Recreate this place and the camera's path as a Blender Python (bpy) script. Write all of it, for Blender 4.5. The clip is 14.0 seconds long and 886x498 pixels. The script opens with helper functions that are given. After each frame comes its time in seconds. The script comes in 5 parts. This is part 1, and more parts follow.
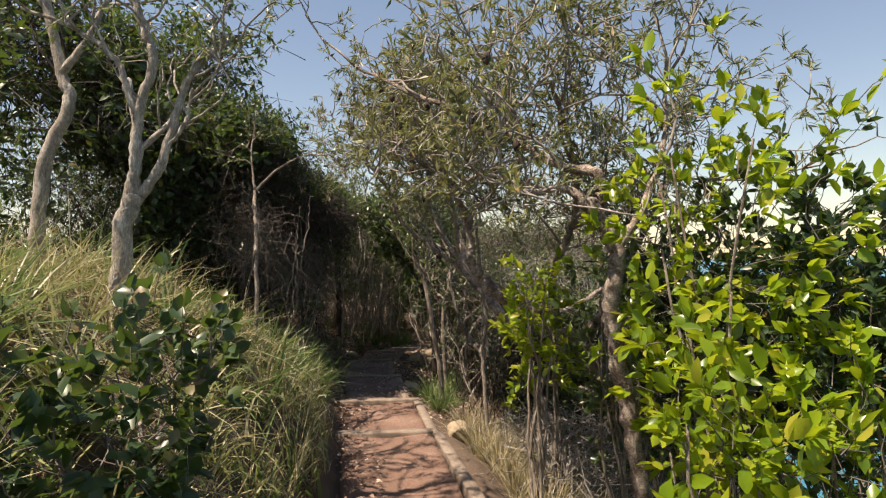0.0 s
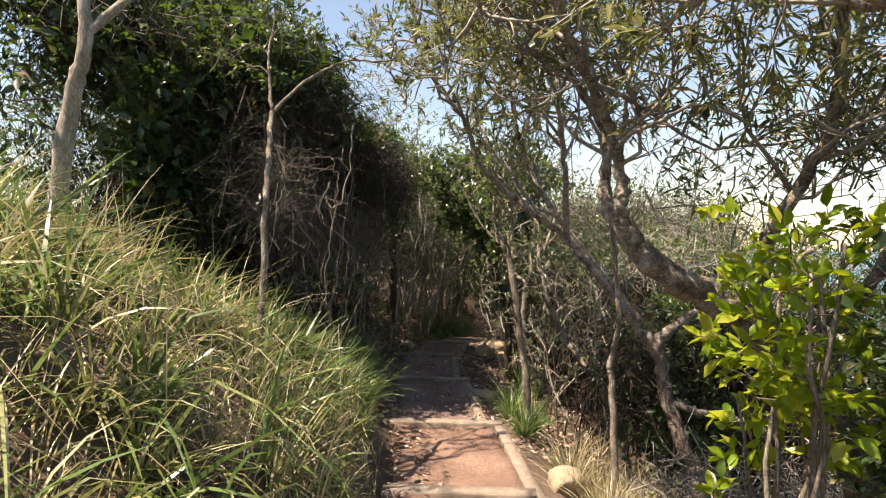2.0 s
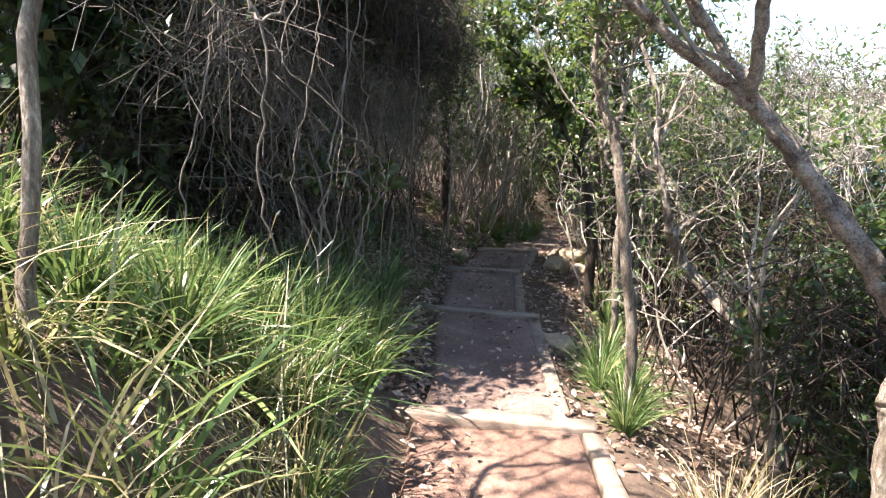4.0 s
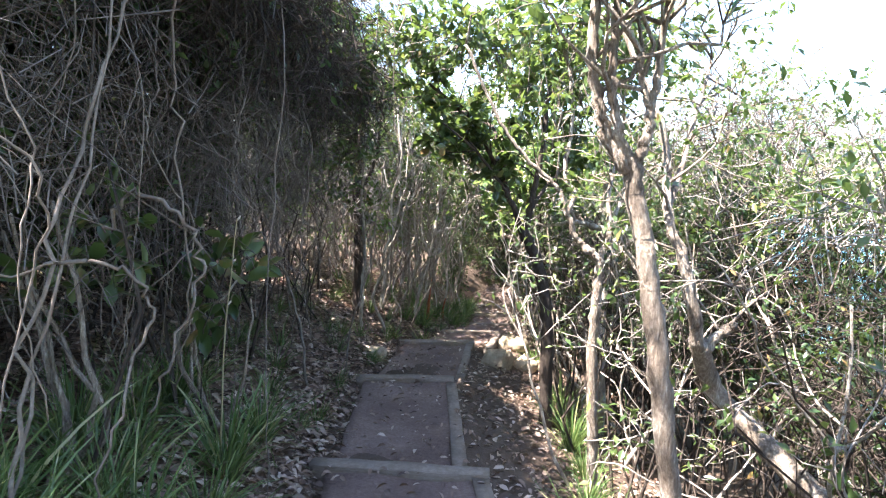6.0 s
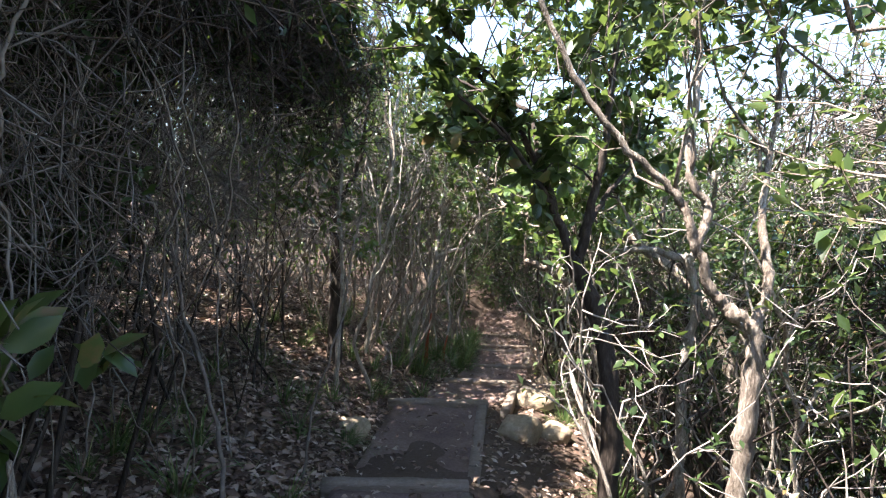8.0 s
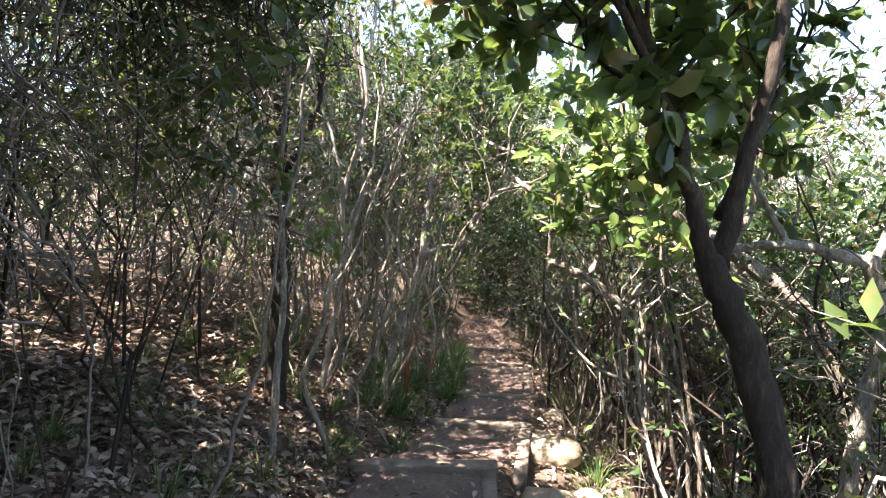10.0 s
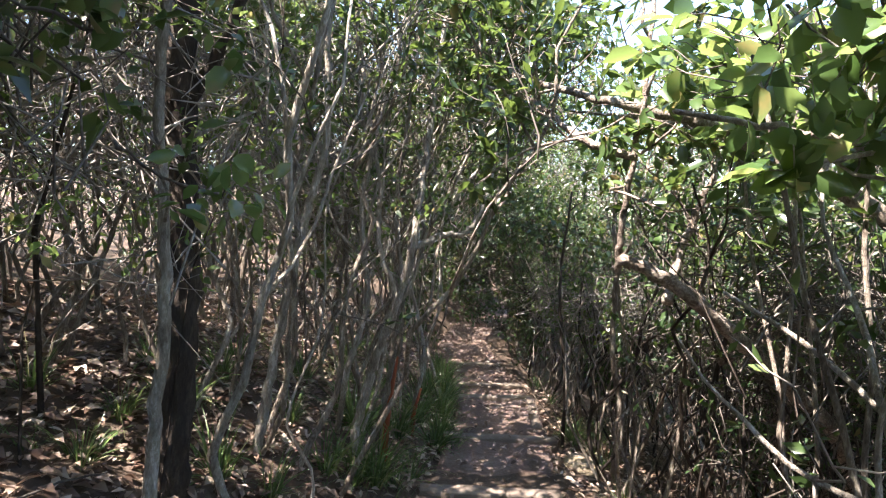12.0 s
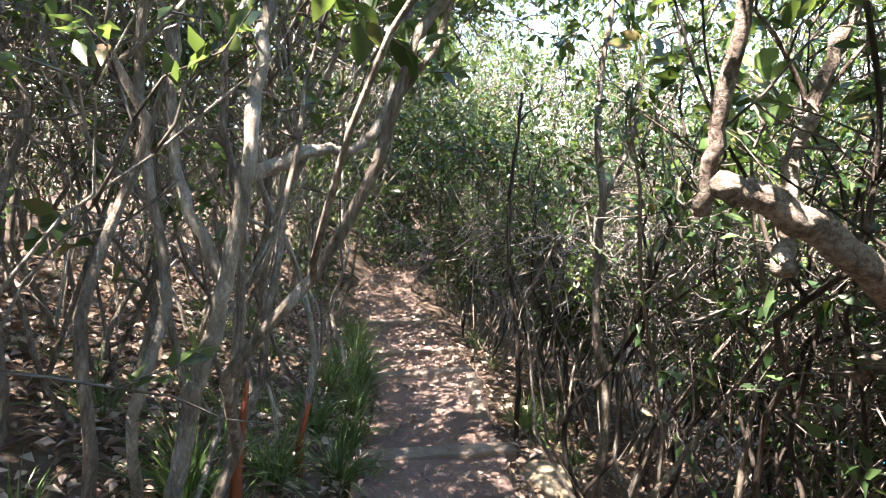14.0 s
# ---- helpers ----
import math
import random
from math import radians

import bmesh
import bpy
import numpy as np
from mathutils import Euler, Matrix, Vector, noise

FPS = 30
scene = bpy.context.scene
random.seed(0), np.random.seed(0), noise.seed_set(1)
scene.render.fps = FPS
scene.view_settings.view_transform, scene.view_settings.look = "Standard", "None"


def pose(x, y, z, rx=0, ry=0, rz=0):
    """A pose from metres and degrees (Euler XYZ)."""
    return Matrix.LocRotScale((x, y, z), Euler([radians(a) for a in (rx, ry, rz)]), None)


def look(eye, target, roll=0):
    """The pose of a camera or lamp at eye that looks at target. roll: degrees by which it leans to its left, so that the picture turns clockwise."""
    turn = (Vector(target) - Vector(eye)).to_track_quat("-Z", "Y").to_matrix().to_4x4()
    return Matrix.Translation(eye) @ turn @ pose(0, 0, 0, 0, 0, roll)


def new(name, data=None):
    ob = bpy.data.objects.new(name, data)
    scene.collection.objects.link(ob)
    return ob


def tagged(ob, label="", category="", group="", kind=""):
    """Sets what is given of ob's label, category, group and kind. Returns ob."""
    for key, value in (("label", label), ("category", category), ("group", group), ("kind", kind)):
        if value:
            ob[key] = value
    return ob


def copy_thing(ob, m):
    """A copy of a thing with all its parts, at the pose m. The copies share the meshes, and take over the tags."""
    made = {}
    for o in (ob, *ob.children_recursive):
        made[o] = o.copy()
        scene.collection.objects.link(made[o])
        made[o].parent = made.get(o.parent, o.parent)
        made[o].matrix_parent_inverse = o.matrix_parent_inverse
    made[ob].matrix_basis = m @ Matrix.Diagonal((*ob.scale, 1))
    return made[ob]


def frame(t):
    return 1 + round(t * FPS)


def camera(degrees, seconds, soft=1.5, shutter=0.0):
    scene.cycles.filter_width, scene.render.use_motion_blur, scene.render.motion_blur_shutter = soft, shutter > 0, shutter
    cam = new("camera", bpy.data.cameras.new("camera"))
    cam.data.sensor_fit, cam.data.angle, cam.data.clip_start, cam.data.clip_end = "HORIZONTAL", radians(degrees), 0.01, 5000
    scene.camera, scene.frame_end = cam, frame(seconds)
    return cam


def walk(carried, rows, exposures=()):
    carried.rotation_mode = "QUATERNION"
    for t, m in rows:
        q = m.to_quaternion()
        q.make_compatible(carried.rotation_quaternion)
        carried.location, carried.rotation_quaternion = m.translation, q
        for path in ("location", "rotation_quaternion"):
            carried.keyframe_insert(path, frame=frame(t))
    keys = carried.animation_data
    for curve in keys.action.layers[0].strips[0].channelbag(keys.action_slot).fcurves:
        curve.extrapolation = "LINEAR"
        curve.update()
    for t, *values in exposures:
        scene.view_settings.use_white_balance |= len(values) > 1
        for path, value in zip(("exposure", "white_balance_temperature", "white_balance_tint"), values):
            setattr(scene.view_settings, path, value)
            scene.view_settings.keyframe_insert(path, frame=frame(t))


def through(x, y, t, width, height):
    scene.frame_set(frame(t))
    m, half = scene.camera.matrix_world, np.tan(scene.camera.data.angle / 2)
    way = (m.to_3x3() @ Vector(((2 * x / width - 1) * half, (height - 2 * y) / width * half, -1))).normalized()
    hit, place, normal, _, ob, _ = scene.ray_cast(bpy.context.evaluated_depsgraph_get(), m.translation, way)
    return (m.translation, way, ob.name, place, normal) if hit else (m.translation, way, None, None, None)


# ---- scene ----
cam = camera(72.5, 14.0, soft=1.2)
PATH = [
    (0, (0.173, 0.84, 1.582), (0.234, 2.839, 1.624), -1.1),
    (0.5, (-0.033, 1.41, 1.527), (0.086, 3.406, 1.584), -0.0),
    (1, (-0.09, 1.923, 1.516), (0.027, 3.919, 1.572), -0.0),
    (1.5, (-0.099, 2.45, 1.489), (-0.052, 4.449, 1.546), -0.2),
    (2, (-0.111, 2.953, 1.442), (-0.234, 4.949, 1.430), 0.5),
    (2.5, (-0.104, 3.487, 1.421), (-0.36, 5.465, 1.277), 0.8),
    (2.7, (-0.116, 3.679, 1.414), (-0.433, 5.642, 1.200), -0.1),
    (4.8, (-0.244, 5.99, 1.337), (-0.564, 7.926, 0.951), 1.6),
    (5, (-0.256, 6.159, 1.364), (-0.549, 8.106, 1.014), 1.1),
    (5.5, (-0.316, 6.541, 1.383), (-0.485, 8.518, 1.135), 0.8),
    (6, (-0.324, 6.93, 1.287), (-0.427, 8.922, 1.147), 0.9),
    (6.5, (-0.394, 7.365, 1.299), (-0.48, 9.361, 1.208), 1.4),
    (7, (-0.423, 7.838, 1.342), (-0.512, 9.834, 1.251), 1.4),
    (7.5, (-0.475, 8.277, 1.405), (-0.569, 10.272, 1.309), 1.3),
    (8, (-0.516, 8.714, 1.326), (-0.601, 10.71, 1.226), 1.4),
    (8.5, (-0.551, 9.21, 1.285), (-0.618, 11.206, 1.189), 1.1),
    (8.7, (-0.566, 9.396, 1.294), (-0.625, 11.393, 1.197), 0.8),
    (10.8, (-0.814, 11.022, 1.15), (-0.761, 13.019, 1.058), 3.4),
    (11, (-0.832, 11.179, 1.158), (-0.764, 13.176, 1.068), 3.2),
    (11.5, (-0.859, 11.594, 1.149), (-0.764, 13.59, 1.066), 3.2),
    (12, (-0.882, 11.971, 1.047), (-0.775, 13.966, 0.964), 3.5),
    (12.5, (-0.83, 12.351, 0.96), (-0.659, 14.342, 0.87), 3.2),
    (13, (-0.799, 12.796, 0.96), (-0.546, 14.777, 0.854), 2.8),
    (13.5, (-0.743, 13.177, 0.97), (-0.419, 15.141, 0.768), 2.4),
    (14, (-0.66, 13.564, 0.967), (-0.293, 15.509, 0.678), 1.7),
]
EXPOSURE = [(0, 0.92, 8100), (1, 1.1, 8100), (2, 1.5, 8200), (2.7, 1.75, 8000), (4.8, 3.0, 6600), (5.6, 3.3, 6600), (6.2, 3.35, 6600), (7, 2.75, 6600), (8.7, 2.75, 6700), (10.8, 3.4, 7100), (11.5, 3.1, 7000), (12.2, 3.0, 6700), (13, 3.5, 6800), (14, 3.55, 6800)]
walk(cam, [(t, look(eye, target, roll)) for t, eye, target, roll in PATH],
     [(t, stops, kelvin, 18) for t, stops, kelvin in EXPOSURE])

# ------------------------------------------------------------------ world and light
world = bpy.data.worlds.new("sky")
scene.world = world
world.use_nodes = True
SUN_ELEV, SUN_AZ = radians(62), (-0.85, -0.42)
wn = world.node_tree
sky = wn.nodes.new("ShaderNodeTexSky")
sky.sky_type = "NISHITA"
sky.sun_disc = False
sky.sun_elevation = SUN_ELEV
sky.sun_rotation = math.atan2(SUN_AZ[0], SUN_AZ[1])
sky.air_density, sky.dust_density, sky.ozone_density = 1.2, 0.3, 3.0
wn.nodes["Background"].inputs["Strength"].default_value = 0.085
wn.links.new(sky.outputs[0], wn.nodes["Background"].inputs["Color"])
sun = new("sun", bpy.data.lights.new("sun", "SUN"))
sun.data.energy, sun.data.angle, sun.data.color = 5.0, radians(0.6), (1.0, 0.95, 0.87)
saz = Vector((SUN_AZ[0], SUN_AZ[1], 0)).normalized() * math.cos(SUN_ELEV)
sun.matrix_world = look((saz.x * 40, saz.y * 40 + 8, math.sin(SUN_ELEV) * 40), (0, 8, 0))

# ------------------------------------------------------------------ materials


def material(name):
    m = bpy.data.materials.new(name)
    m.use_nodes = True
    return m, m.node_tree.nodes, m.node_tree.links, m.node_tree.nodes["Principled BSDF"]


def ramp(nodes, stops):
    r = nodes.new("ShaderNodeValToRGB")
    while len(r.color_ramp.elements) < len(stops):
        r.color_ramp.elements.new(0.5)
    for e, (at, c) in zip(r.color_ramp.elements, stops):
        e.position, e.color = at, (*c, 1)
    return r


def noise_tex(nodes, links, scale, detail=4.0, coord="Object", stretch=None, rough=0.6):
    c = nodes.new("ShaderNodeTexCoord")
    n = nodes.new("ShaderNodeTexNoise")
    n.inputs["Scale"].default_value, n.inputs["Detail"].default_value = scale, detail
    n.inputs["Roughness"].default_value = rough
    src = c.outputs[coord]
    if stretch:
        mp = nodes.new("ShaderNodeMapping")
        mp.inputs["Scale"].default_value = stretch
        links.new(src, mp.inputs[0])
        src = mp.outputs[0]
    links.new(src, n.inputs["Vector"])
    return n


def add_bump(nodes, links, bsdf, height, strength, distance):
    b = nodes.new("ShaderNodeBump")
    b.inputs["Strength"].default_value, b.inputs["Distance"].default_value = strength, distance
    links.new(height, b.inputs["Height"])
    links.new(b.outputs[0], bsdf.inputs["Normal"])


def leaf_mat(name, stops, through_col, through=0.35, rough=0.38, spec=0.45):
    """Leaf blades: colour varies from leaf to leaf and in blotches; light shines through."""
    m, nd, lk, bs = material(name)
    g = nd.new("ShaderNodeNewGeometry")
    r = ramp(nd, stops)
    n = noise_tex(nd, lk, 30.0, 2.0)
    mx = nd.new("ShaderNodeMath")
    mx.operation = "MULTIPLY_ADD"
    lk.new(n.outputs[0], mx.inputs[0])
    mx.inputs[1].default_value = 0.35
    sub = nd.new("ShaderNodeMath")
    sub.operation = "SUBTRACT"
    lk.new(g.outputs["Random Per Island"], sub.inputs[0])
    sub.inputs[1].default_value = 0.175
    lk.new(sub.outputs[0], mx.inputs[2])
    lk.new(mx.outputs[0], r.inputs[0])
    lk.new(r.outputs[0], bs.inputs["Base Color"])
    bs.inputs["Roughness"].default_value = rough
    bs.inputs["Specular IOR Level"].default_value = spec
    tr = nd.new("ShaderNodeBsdfTranslucent")
    mc = nd.new("ShaderNodeMix")
    mc.data_type = "RGBA"
    mc.inputs[0].default_value = 0.6
    lk.new(r.outputs[0], mc.inputs[6])
    mc.inputs[7].default_value = (*through_col, 1)
    lk.new(mc.outputs[2], tr.inputs["Color"])
    ms = nd.new("ShaderNodeMixShader")
    ms.inputs[0].default_value = through
    lk.new(bs.outputs[0], ms.inputs[1])
    lk.new(tr.outputs[0], ms.inputs[2])
    lk.new(ms.outputs[0], nd["Material Output"].inputs[0])
    return m


def rough_mat(name, stops, scale, stretch=None, rough=0.85, bump=0.5, dist=0.01, fine=None):
    """Bark, timber, soil, stone: two scales of colour noise and relief."""
    m, nd, lk, bs = material(name)
    a = noise_tex(nd, lk, scale, 6.0, stretch=stretch, rough=0.65)
    b = noise_tex(nd, lk, fine or scale * 7, 5.0, stretch=stretch, rough=0.7)
    mx = nd.new("ShaderNodeMix")
    mx.data_type = "FLOAT"
    mx.inputs[0].default_value = 0.45
    lk.new(a.outputs[0], mx.inputs[2])
    lk.new(b.outputs[0], mx.inputs[3])
    r = ramp(nd, stops)
    lk.new(mx.outputs[0], r.inputs[0])
    lk.new(r.outputs[0], bs.inputs["Base Color"])
    bs.inputs["Roughness"].default_value = rough
    bs.inputs["Specular IOR Level"].default_value = 0.25
    add_bump(nd, lk, bs, mx.outputs[0], bump, dist)
    return m


M_GLOSSY = leaf_mat("leaf_bright_green", [(0.0, (0.06, 0.12, 0.012)), (0.4, (0.15, 0.25, 0.018)), (0.8, (0.26, 0.36, 0.025)), (1.0, (0.36, 0.33, 0.05))], (0.5, 0.6, 0.03), 0.48, 0.28)
M_DARKLEAF = leaf_mat("leaf_dark_green", [(0.0, (0.016, 0.035, 0.012)), (0.6, (0.033, 0.066, 0.026)), (0.93, (0.065, 0.105, 0.036)), (1.0, (0.17, 0.11, 0.045))], (0.15, 0.24, 0.03), 0.28, 0.36)
M_CANOPY = leaf_mat("leaf_canopy_green", [(0.0, (0.022, 0.042, 0.013)), (0.5, (0.05, 0.087, 0.03)), (0.9, (0.10, 0.145, 0.045)), (1.0, (0.2, 0.13, 0.06))], (0.21, 0.31, 0.06), 0.33, 0.3, 0.6)
# canopy green made lighter, so that the colour itself looks sunlit
M_SUNLEAF = leaf_mat("leaf_sunlit_green", [(0.0, (0.035, 0.07, 0.016)), (0.45, (0.075, 0.135, 0.042)), (0.85, (0.14, 0.21, 0.075)), (1.0, (0.27, 0.22, 0.09))], (0.33, 0.46, 0.13), 0.4, 0.26, 0.65)
M_BANKSIA = leaf_mat("leaf_olive_narrow", [(0.0, (0.05, 0.065, 0.026)), (0.5, (0.12, 0.14, 0.055)), (0.88, (0.2, 0.2, 0.09)), (1.0, (0.28, 0.17, 0.07))], (0.3, 0.33, 0.09), 0.33, 0.42)
M_GREYLEAF = leaf_mat("leaf_grey_green", [(0.0, (0.035, 0.05, 0.028)), (0.5, (0.07, 0.09, 0.05)), (1.0, (0.15, 0.16, 0.09))], (0.18, 0.22, 0.07), 0.3, 0.45)
M_BROWNLEAF = leaf_mat("leaf_dead_brown", [(0.0, (0.10, 0.035, 0.014)), (0.5, (0.22, 0.08, 0.03)), (1.0, (0.34, 0.17, 0.08))], (0.4, 0.16, 0.05), 0.25, 0.55)
M_LITTER = leaf_mat("leaf_litter", [(0.0, (0.065, 0.036, 0.025)), (0.4, (0.2, 0.13, 0.095)), (0.75, (0.36, 0.265, 0.205)), (1.0, (0.56, 0.46, 0.375))], (0.2, 0.13, 0.08), 0.08, 0.5, 0.4)
M_GRASS = leaf_mat("grass_green", [(0.0, (0.038, 0.078, 0.024)), (0.5, (0.09, 0.155, 0.05)), (0.85, (0.16, 0.22, 0.075)), (1.0, (0.40, 0.37, 0.2))], (0.2, 0.3, 0.08), 0.32, 0.32)
M_BANKGRASS = leaf_mat("grass_sunny", [(0.0, (0.05, 0.08, 0.018)), (0.4, (0.14, 0.18, 0.05)), (0.65, (0.29, 0.275, 0.13)), (1.0, (0.52, 0.47, 0.32))], (0.36, 0.38, 0.13), 0.33, 0.34)
M_STRAW = leaf_mat("grass_straw", [(0.0, (0.16, 0.13, 0.06)), (0.5, (0.33, 0.275, 0.15)), (1.0, (0.58, 0.53, 0.37))], (0.48, 0.42, 0.22), 0.25, 0.42)

M_PALEBARK = rough_mat("bark_pale_grey", [(0.34, (0.10, 0.08, 0.062)), (0.46, (0.27, 0.235, 0.195)), (0.53, (0.37, 0.335, 0.285)), (0.61, (0.60, 0.565, 0.51))], 16, (1, 1, 0.35), 0.9, 1.0, 0.03)
M_GREYBARK = rough_mat("bark_grey_brown", [(0.35, (0.065, 0.05, 0.038)), (0.47, (0.19, 0.155, 0.123)), (0.54, (0.28, 0.24, 0.195)), (0.62, (0.50, 0.46, 0.40))], 18, (1, 1, 0.3), 0.9, 1.0, 0.03)
# dark bark and cones; on thicket twigs and stems the colour holds the shade
M_DARKBARK = rough_mat("bark_dark_and_shaded", [(0.3, (0.018, 0.014, 0.012)), (0.52, (0.055, 0.043, 0.035)), (0.74, (0.14, 0.115, 0.095))], 10, (1, 1, 0.3), 0.9, 1.0, 0.03)
M_BANKBARK = rough_mat("bark_banksia", [(0.36, (0.045, 0.033, 0.026)), (0.47, (0.19, 0.148, 0.12)), (0.6, (0.46, 0.395, 0.335))], 14, None, 0.95, 1.0, 0.03)
M_REDBARK = rough_mat("bark_red_strip", [(0.3, (0.16, 0.035, 0.015)), (0.7, (0.38, 0.12, 0.06))], 12, (1, 1, 0.3), 0.8, 0.6, 0.008)
M_TWIG = rough_mat("twig_grey", [(0.3, (0.045, 0.037, 0.031)), (0.5, (0.12, 0.103, 0.09)), (0.7, (0.28, 0.25, 0.22))], 6, None, 0.9, 0.3, 0.003)
M_PALETWIG = rough_mat("twig_pale_grey", [(0.3, (0.09, 0.075, 0.064)), (0.5, (0.25, 0.225, 0.2)), (0.7, (0.48, 0.45, 0.41))], 6, None, 0.9, 0.3, 0.003)
M_VINE = rough_mat("vine_pale", [(0.25, (0.07, 0.056, 0.046)), (0.5, (0.16, 0.135, 0.115)), (0.75, (0.34, 0.30, 0.26))], 9, None, 0.9, 0.4, 0.004)
M_DIRT = rough_mat("soil_red_brown", [(0.3, (0.095, 0.064, 0.053)), (0.5, (0.19, 0.133, 0.112)), (0.7, (0.32, 0.247, 0.212))], 2.2, None, 0.95, 1.0, 0.03, 45)
M_CLAY = rough_mat("soil_red_clay", [(0.3, (0.10, 0.06, 0.045)), (0.5, (0.19, 0.118, 0.09)), (0.7, (0.31, 0.22, 0.175))], 2.2, None, 0.95, 1.0, 0.03, 45)
M_SOIL = rough_mat("soil_forest_floor", [(0.2, (0.04, 0.029, 0.022)), (0.5, (0.105, 0.075, 0.056)), (0.75, (0.20, 0.155, 0.12))], 1.6, None, 0.95, 0.9, 0.03, 38)
M_TIMBER = rough_mat("timber_weathered", [(0.25, (0.10, 0.08, 0.065)), (0.5, (0.215, 0.172, 0.137)), (0.75, (0.35, 0.295, 0.245))], 5, (1, 1, 6), 0.85, 0.7, 0.008)
M_ROCK = rough_mat("sandstone", [(0.25, (0.13, 0.095, 0.062)), (0.5, (0.33, 0.265, 0.185)), (0.75, (0.52, 0.45, 0.345))], 5, None, 0.9, 0.8, 0.03)

M_SEA, _nd, _lk, _bs = material("sea_water")
_w = noise_tex(_nd, _lk, 0.02, 6.0)
_r = ramp(_nd, [(0.3, (0.012, 0.12, 0.19)), (0.7, (0.03, 0.20, 0.28))])
_lk.new(_w.outputs[0], _r.inputs[0])
_lk.new(_r.outputs[0], _bs.inputs["Base Color"])
_bs.inputs["Roughness"].default_value = 0.35
_w2 = noise_tex(_nd, _lk, 0.6, 5.0)
add_bump(_nd, _lk, _bs, _w2.outputs[0], 0.6, 0.4)

# ------------------------------------------------------------------ mesh helpers
rng = np.random.default_rng(7)


def unit(v):
    return v / np.maximum(np.linalg.norm(v, axis=-1, keepdims=True), 1e-9)


def merge(*soups):
    """Joins triangle soups (verts, tris)."""
    vs, fs, k = [], [], 0
    for v, f in soups:
        if len(v):
            vs.append(v)
            fs.append(f + k)
            k += len(v)
    return (np.concatenate(vs), np.concatenate(fs)) if vs else (np.zeros((0, 3)), np.zeros((0, 3), int))


def mesh_of(name, soup, mat, smooth=False):
    v, f = soup
    me = bpy.data.meshes.new(name)
    me.vertices.add(len(v))
    me.vertices.foreach_set("co", np.ascontiguousarray(v, dtype=np.float32).ravel())
    me.loops.add(3 * len(f))
    me.loops.foreach_set("vertex_index", np.ascontiguousarray(f, dtype=np.int32).ravel())
    me.polygons.add(len(f))
    me.polygons.foreach_set("loop_start", np.arange(0, 3 * len(f), 3, dtype=np.int32))
    if smooth:
        me.polygons.foreach_set("use_smooth", np.ones(len(f), dtype=bool))
    me.update(calc_edges=True)
    me.materials.append(mat)
    return me


def thing(name, base, label, category, group="", kind=""):
    e = new(name)
    e.location = base
    e.empty_display_size = 0.1
    return tagged(e, label, category, group, kind)


def part(name, soup, mat, parent, label="", smooth=False):
    """One mesh under a thing (or a part); the soup is in world metres."""
    at, p = Vector((0, 0, 0)), parent
    while p:
        at, p = at + p.location, p.parent
    ob = new(name, mesh_of(name, (soup[0] - np.array(at), soup[1]), mat, smooth))
    ob.parent = parent
    return tagged(ob, label)


def solo(name, soup, mat, label, category, group="", kind="", smooth=False, base=(0, 0, 0)):
    ob = new(name, mesh_of(name, (soup[0] - np.array(base), soup[1]), mat, smooth))
    ob.location = base
    return tagged(ob, label, category, group, kind)


def tube(pts, rad, sides=6, lumpy=0.0, g=rng):
    """A tapered round limb along a line of points, closed at both ends."""
    pts, rad = np.asarray(pts, float), np.asarray(rad, float)
    n = len(pts)
    t = unit(np.gradient(pts, axis=0))
    ref = np.array([0.31, 0.87, 0.12]) if abs(t[:, 2]).mean() > 0.6 else np.array([0.1, 0.15, 1.0])
    a = unit(np.cross(t, ref))
    b = np.cross(t, a)
    ang = np.arange(sides) * 2 * np.pi / sides
    rr = rad[:, None] * (1 + lumpy * g.normal(size=(n, sides)))
    ring = pts[:, None] + (a[:, None] * np.cos(ang)[None, :, None] + b[:, None] * np.sin(ang)[None, :, None]) * rr[..., None]
    v = np.concatenate([ring.reshape(-1, 3), pts[:1], pts[-1:] + t[-1:] * rad[-1]])
    i = np.arange(n - 1)[:, None] * sides
    j = np.arange(sides)[None]
    k = (j + 1) % sides
    q = np.stack([i + j, i + k, i + sides + k, i + sides + j], -1).reshape(-1, 4)
    f = np.concatenate([q[:, [0, 1, 2]], q[:, [0, 2, 3]]])
    j, k = j[0], k[0]
    ends = np.concatenate([np.stack([k, j, np.full(sides, n * sides)], -1), np.stack([j + (n - 1) * sides, k + (n - 1) * sides, np.full(sides, n * sides + 1)], -1)])
    return v, np.concatenate([f, ends])


def spline(pts, per=4):
    """A smooth line through points (Catmull-Rom)."""
    p = np.asarray(pts, float)
    p = np.concatenate([2 * p[:1] - p[1:2], p, 2 * p[-1:] - p[-2:-1]])
    out = []
    for i in range(1, len(p) - 2):
        t = (np.arange(per) / per)[:, None]
        a, b, c, d = p[i - 1], p[i], p[i + 1], p[i + 2]
        out.append(0.5 * (2 * b + (c - a) * t + (2 * a - 5 * b + 4 * c - d) * t ** 2 + (3 * b - a - 3 * c + d) * t ** 3))
    return np.concatenate(out + [p[-2:-1]])


def limb(pts, r0, r1, sides=7, per=4, lumpy=0.06, wob=0.0, g=rng):
    s = spline(pts, per)
    if wob:
        s[1:-1] += g.normal(size=(len(s) - 2, 3)) * wob
    k = np.linspace(0, 1, len(s))
    return s, tube(s, r0 + (r1 - r0) * k ** 0.8, sides, lumpy, g)


